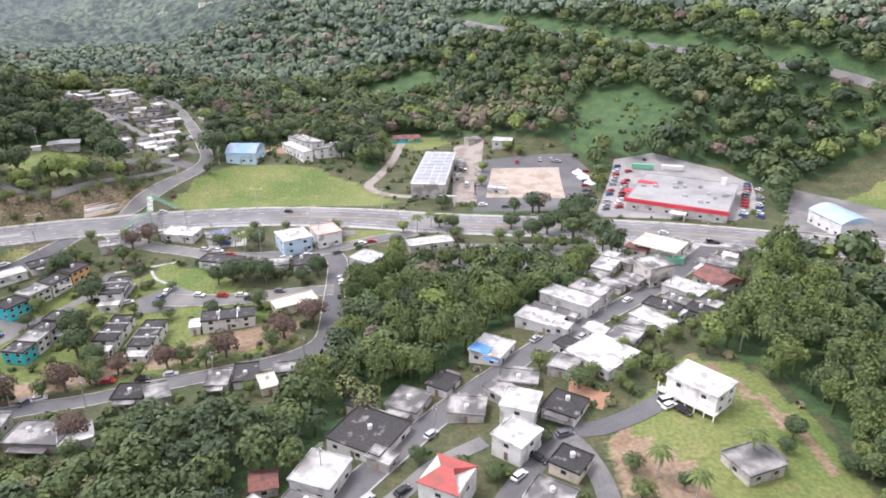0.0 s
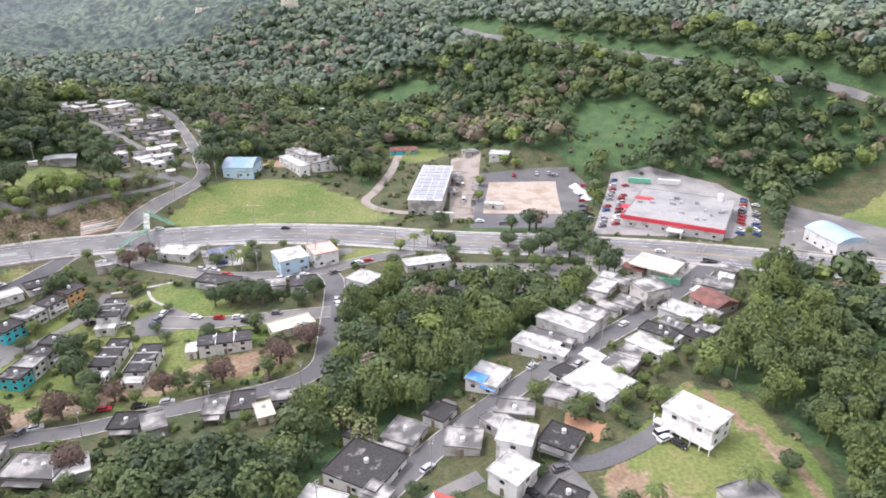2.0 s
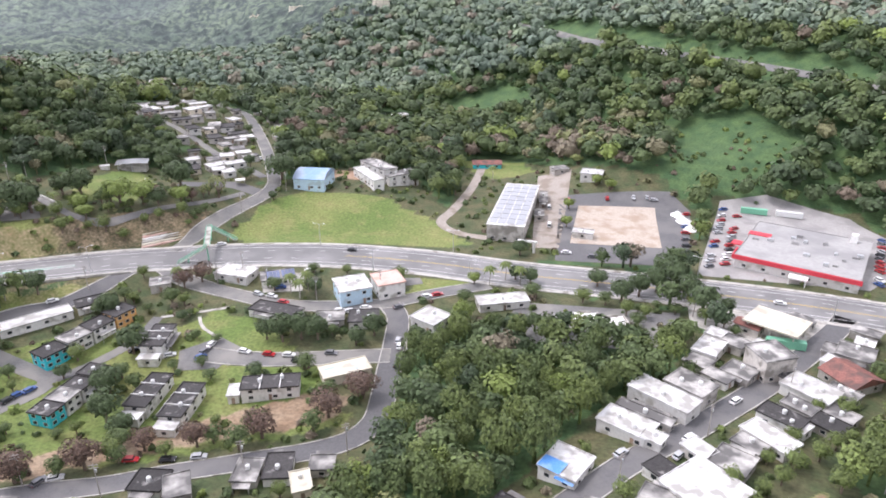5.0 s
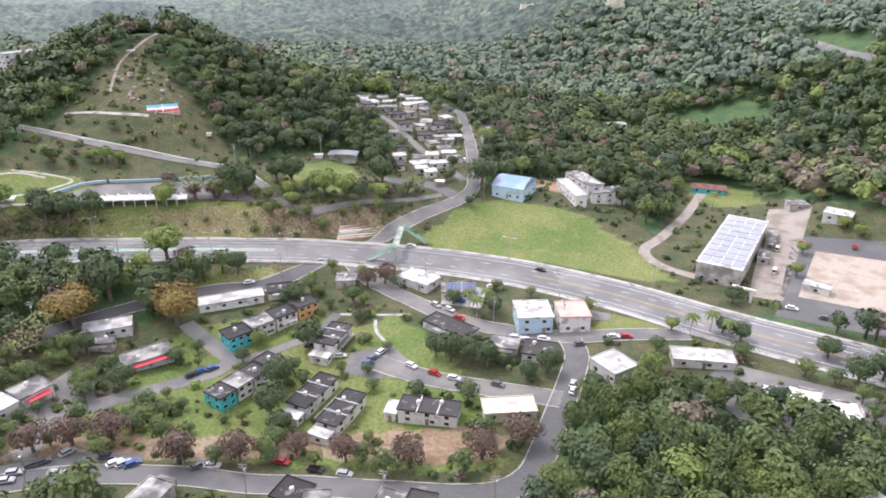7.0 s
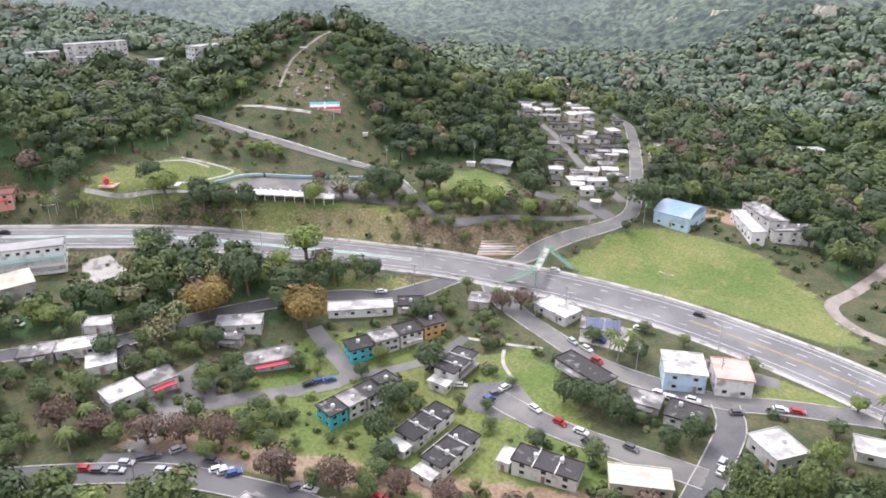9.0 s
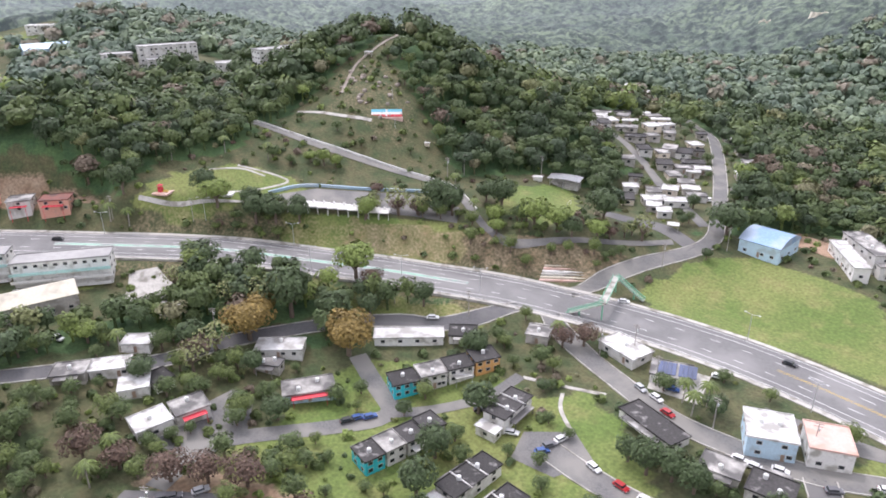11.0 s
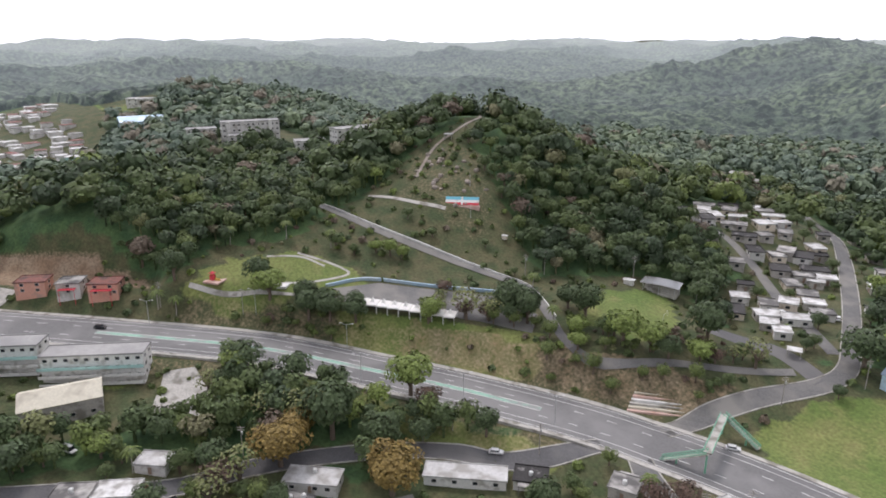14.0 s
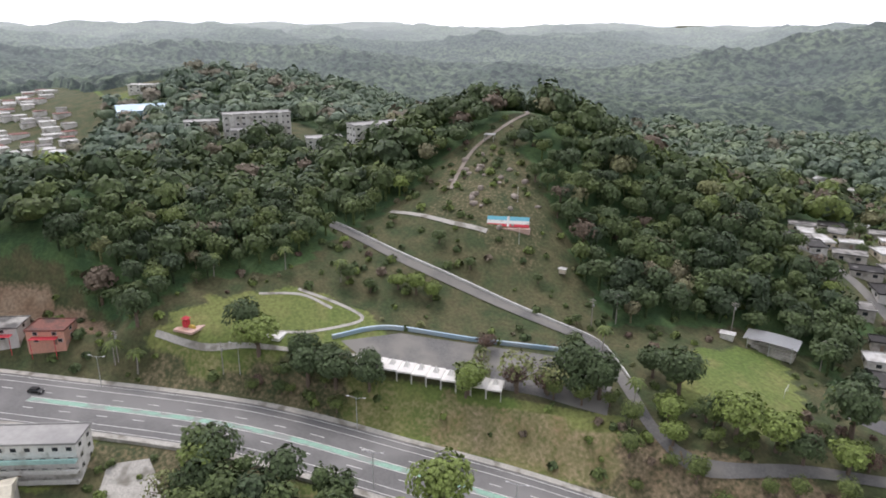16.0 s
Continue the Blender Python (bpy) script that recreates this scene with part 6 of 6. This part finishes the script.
plant_trees(tree("dry_tree", 21, 0.93, "reddish-brown tree with withered leaves on the grass", 900, 0.056, core=0.5),
            [(-160, 166, 4.6), (-154, 173, 4.4), (-147, 180, 4.8), (-125, 182, 4.6), (-111, 190, 4.4), (-100, 200, 3.4), (-86, 203, 3.6), (-69, 208, 4.4), (-53, 219, 4.6), (-45, 229, 4.8), (-126, 292, 4.2), (-131, 287, 3.6),
             (-172, 158, 4), (-180, 152, 4.5), (-95, 165, 4), (-203, 194, 4.5), (-198, 260, 4), (-246, 300, 3), (-228, 297, 3.4), (-222, 303, 3.4), (-158, 352, 3), (-170, 345, 2.8)])
plant_trees(tree("golden_tree", 22, 1.0, "broad tree with golden-orange foliage", 2200, 0.046), [(-178, 234, 8), (-203, 212, 7.5), (-210, 221, 5)])
plant_trees(tree("bright_tree", 23, 0.68, "rounded bright lime-green tree"), [(-207, 259, 7), (-189, 317, 3.4), (-181, 331, 5.8), (-173, 336, 5.4), (-195, 322, 4), (-160, 346, 4.6), (-232, 284, 4.4), (-279, 241, 6.4), (-232, 283, 3.6), (-229, 170, 4), (-18, 303, 2.4), (37, 420, 3.2), (22, 395, 2.8), (44, 414, 3), (20, 370, 2.6), (-280, 296, 3.6), (-275, 299, 3), (-285, 292, 3)])
plant_trees(tree("shade_tree", 24, 0.2, "dark green broadleaf tree with a full crown"),
            [(-127, 391, 8), (-264, 250, 6), (-258, 256, 5.6), (-251, 263, 4.4), (-167, 338, 4), (-219, 312, 6.2), (-212, 314, 5.8), (-200, 332, 6), (-186, 332, 4), (-286, 240, 5.5), (-306, 213, 5), (-167, 360, 7), (-210, 333, 4.6), (-216, 309, 4.4), (-222, 306, 4), (-254, 265, 3.6), (-268, 251, 4.4), (-262, 256, 3.6), (-246, 218, 6), (-241, 211, 5), (-206, 230, 8), (-196, 241, 6), (-191, 253, 4.2), (-180, 269, 4),
             (-148, 264, 4.4), (-129, 245, 4.8), (-125, 224, 4.6), (-118, 211, 4.8), (-110, 206, 3.6), (-80, 256, 4.4), (-74, 258, 4.2), (-68, 258, 4), (-86, 257, 3.4), (-78, 288, 3.6), (-49, 262, 3.6), (-54, 256, 3), (-82, 236, 2.8), (-1, 334, 3.6), (4, 306, 3.6), (-2, 309, 3.2),
             (30, 307, 3.8), (38, 295, 4.2), (45, 300, 4.2), (52, 304, 4.4), (60, 310, 5.4), (63, 300, 4.6), (57, 316, 5), (-60, 412, 4.6), (-50, 437, 4.4), (-42, 425, 4.2), (-38, 410, 4), (-55, 424, 4), (-45, 415, 3.6), (-166, 200, 4), (-203, 176, 4.2), (-188, 205, 3.6), (-210, 195, 4.6),
             (-144, 229, 2.4), (-152, 257, 2.4), (-121, 265, 2.2), (-150, 405, 3), (-144, 385, 2.2), (-125, 371, 2.2), (-110, 391, 3), (15, 155, 1.8), (24, 153, 1.8), (-6, 150, 2), (52, 137, 1.6), (84, 155, 2.6), (92, 145, 2.4), (80, 150, 2), (-470, 318, 5), (-450, 340, 5), (-500, 300, 5), (-415, 335, 5), (-530, 300, 5)])
plant_trees(tree("grey_tree", 25, 0.8, "half-bare grey-brown tree with thin branches", 260, 0.06, core=0.2), [(-203, 200, 6), (-198, 190, 5), (-216, 224, 6), (-222, 216, 5.5), (-228, 226, 5), (-234, 290, 3.4), (-26, 178, 5), (-20, 172, 4.4), (-240, 294, 3.2), (-244, 205, 4), (-226, 296, 6), (-221, 303, 5.6), (-149, 362, 5), (-155, 358, 3)])


def garden(poly, n, keep, seed):
    """Clear places for trees between houses, never two close together."""
    r, got = random.Random(seed), []
    xs, ys = [p[0] for p in poly], [p[1] for p in poly]
    for _ in range(4000):
        x, y = r.uniform(min(xs), max(xs)), r.uniform(min(ys), max(ys))
        a, b = np.array([x]), np.array([y])
        if len(got) < n and inside(poly, a, b)[0] and not any(inside(q, a, b)[0] for q in LAWNS[:8]) and clear(a, b, keep)[0] and all(math.hypot(x - g[0], y - g[1]) > 6 for g in got):
            got.append((x, y, r.uniform(1.6, 3.4)))
    return got


LEAFY = [(-238, 150), (-175, 125), (-135, 165), (-150, 215), (-178, 250), (-200, 262), (-240, 210)]
HEDGE = [(38, 178), (47, 172), (66, 194), (98, 224), (88, 234), (62, 208)]
BANK = [(-276, 232), (-232, 270), (-190, 302), (-168, 318), (-150, 318), (-150, 340), (-185, 335), (-225, 300), (-268, 255)]
plant_trees(tree("garden_tree", 28, 0.36, "leafy green garden tree between the houses", 640), garden(OPEN[0], 70, 3.5, 3) + garden(OPEN[1], 26, 3.5, 4) + garden(OPEN[6], 26, 3.5, 5) + garden(LEAFY, 34, 3, 6) + garden(OPEN[5], 22, 4, 7))
plant_trees(tree("garden_bush", 29, 0.55, "yellow-green garden bush between the houses", 500, core=0.7), garden(OPEN[0], 30, 2.5, 8) + garden(OPEN[1], 18, 2.5, 9) + garden(LEAFY, 22, 2.5, 11) + garden(BANK, 26, 2.5, 12) + garden(HEDGE, 20, 2, 13))


def palm():
    root = tagged(empty("palm_tree", 0, 0, 0), "slender palm with arching green fronds", "tree", "palm trees")
    bm = bmesh.new()
    rod(bm, (0, 0, -0.3), (0.3, 0, 4), 0.22, 0.17)
    rod(bm, (0.3, 0, 4), (0.2, 0.2, 8), 0.17, 0.12)
    part("trunk", bm, MAT["pole"], root)
    for i in range(13):
        a = i * math.tau / 13
        bm = bmesh.new()
        prev = None
        for k in range(6):
            u = k / 5
            reach, z = 3.2 * u, 8 + 1.3 * u - 2.9 * u * u - 0.5 * (i % 3) * u
            w = 0.5 * math.sin(math.pi * min(0.98, u * 0.9 + 0.1)) + 0.05
            c = Vector((0.2 + math.cos(a) * reach, 0.2 + math.sin(a) * reach, z))
            s = Vector((-math.sin(a), math.cos(a), 0)) * w
            row = [bm.verts.new(c - s - Vector((0, 0, w * 0.5))), bm.verts.new(c), bm.verts.new(c + s - Vector((0, 0, w * 0.5)))]
            if prev:
                bm.faces.new((prev[0], prev[1], row[1], row[0])), bm.faces.new((prev[1], prev[2], row[2], row[1]))
            prev = row
        mesh = finish("frond", bm, MAT["leaves"])
        carry(mesh, "tint", np.full(len(mesh.vertices), 0.5 + 0.04 * (i % 4)))
        obj("frond", mesh, root)
    return root


scatter(palm(), [(-134, 288, 0), (-83, 284, 40), (-82, 291, 90), (-88, 288, 10), (-297, 210, 60), (-303, 205, 0), (-219, 176, 20), (-170, 150, 0), (-176, 158, 30), (-75, 146, 0), (-60, 150, 50), (-6, 308, 20), (0, 304, 70), (62, 286, 0), (97, 195, 30), (88, 197, 60), (53, 133, 0), (47, 140, 40), (70, 146, 20),
                 (-310, 262, 0), (-318, 240, 30), (-296, 276, 0), (-345, 220, 0), (-12, 303, 0), (-20, 441, 20), (-228, 331, 0), (-205, 320, 0)])

# rocks on the bare face of the hill
for i in range(26):
    x, y = RNG.uniform(-332, -284), RNG.uniform(335, 368)
    if not inside(ROCKY, np.array(x), np.array(y)):
        continue
    v = BALL_V * (RNG.uniform(0.6, 2.2), RNG.uniform(0.6, 1.8), RNG.uniform(0.5, 1.6)) * NRNG.uniform(0.75, 1.2, (len(BALL_V), 1))
    mesh = bpy.data.meshes.new("boulder")
    fill(mesh, v, BALL_Q)
    mesh.materials.append(MAT["rock"])
    tagged(obj("boulder", mesh, None, pose(x, y, ground(x, y), 0, 0, i * 40)), "weathered grey boulder on the bare hillside", "rock", "boulders")

# pale cliffs on the mountain
for x, y, w, h in ((-176, 862, 26, 25), (-298, 925, 26, 16), (-360, 945, 20, 14), (-60, 835, 22, 12), (60, 760, 18, 10)):
    n = 9
    bm = bmesh.new()
    rows = []
    for j in range(5):
        rows.append([bm.verts.new((x + (i / (n - 1) - 0.5) * w * (1 - 0.07 * j), y + RNG.uniform(-1.5, 1.5) + j * 1.2 + 3 * abs(i / (n - 1) - 0.5), ground(x, y) - 4 + j / 4 * h + RNG.uniform(-1.5, 1.5))) for i in range(n)])
    rows.append([bm.verts.new((v.co.x, v.co.y + 14, v.co.z - 3)) for v in rows[-1]])
    for a, b in zip(rows, rows[1:]):
        for i in range(n - 1):
            bm.faces.new((a[i], a[i + 1], b[i + 1], b[i]))
    tagged(part("cliff", bm, MAT["pale_roof"], None), "pale bare rock cliff high in the forest", "cliff", kind="structure")
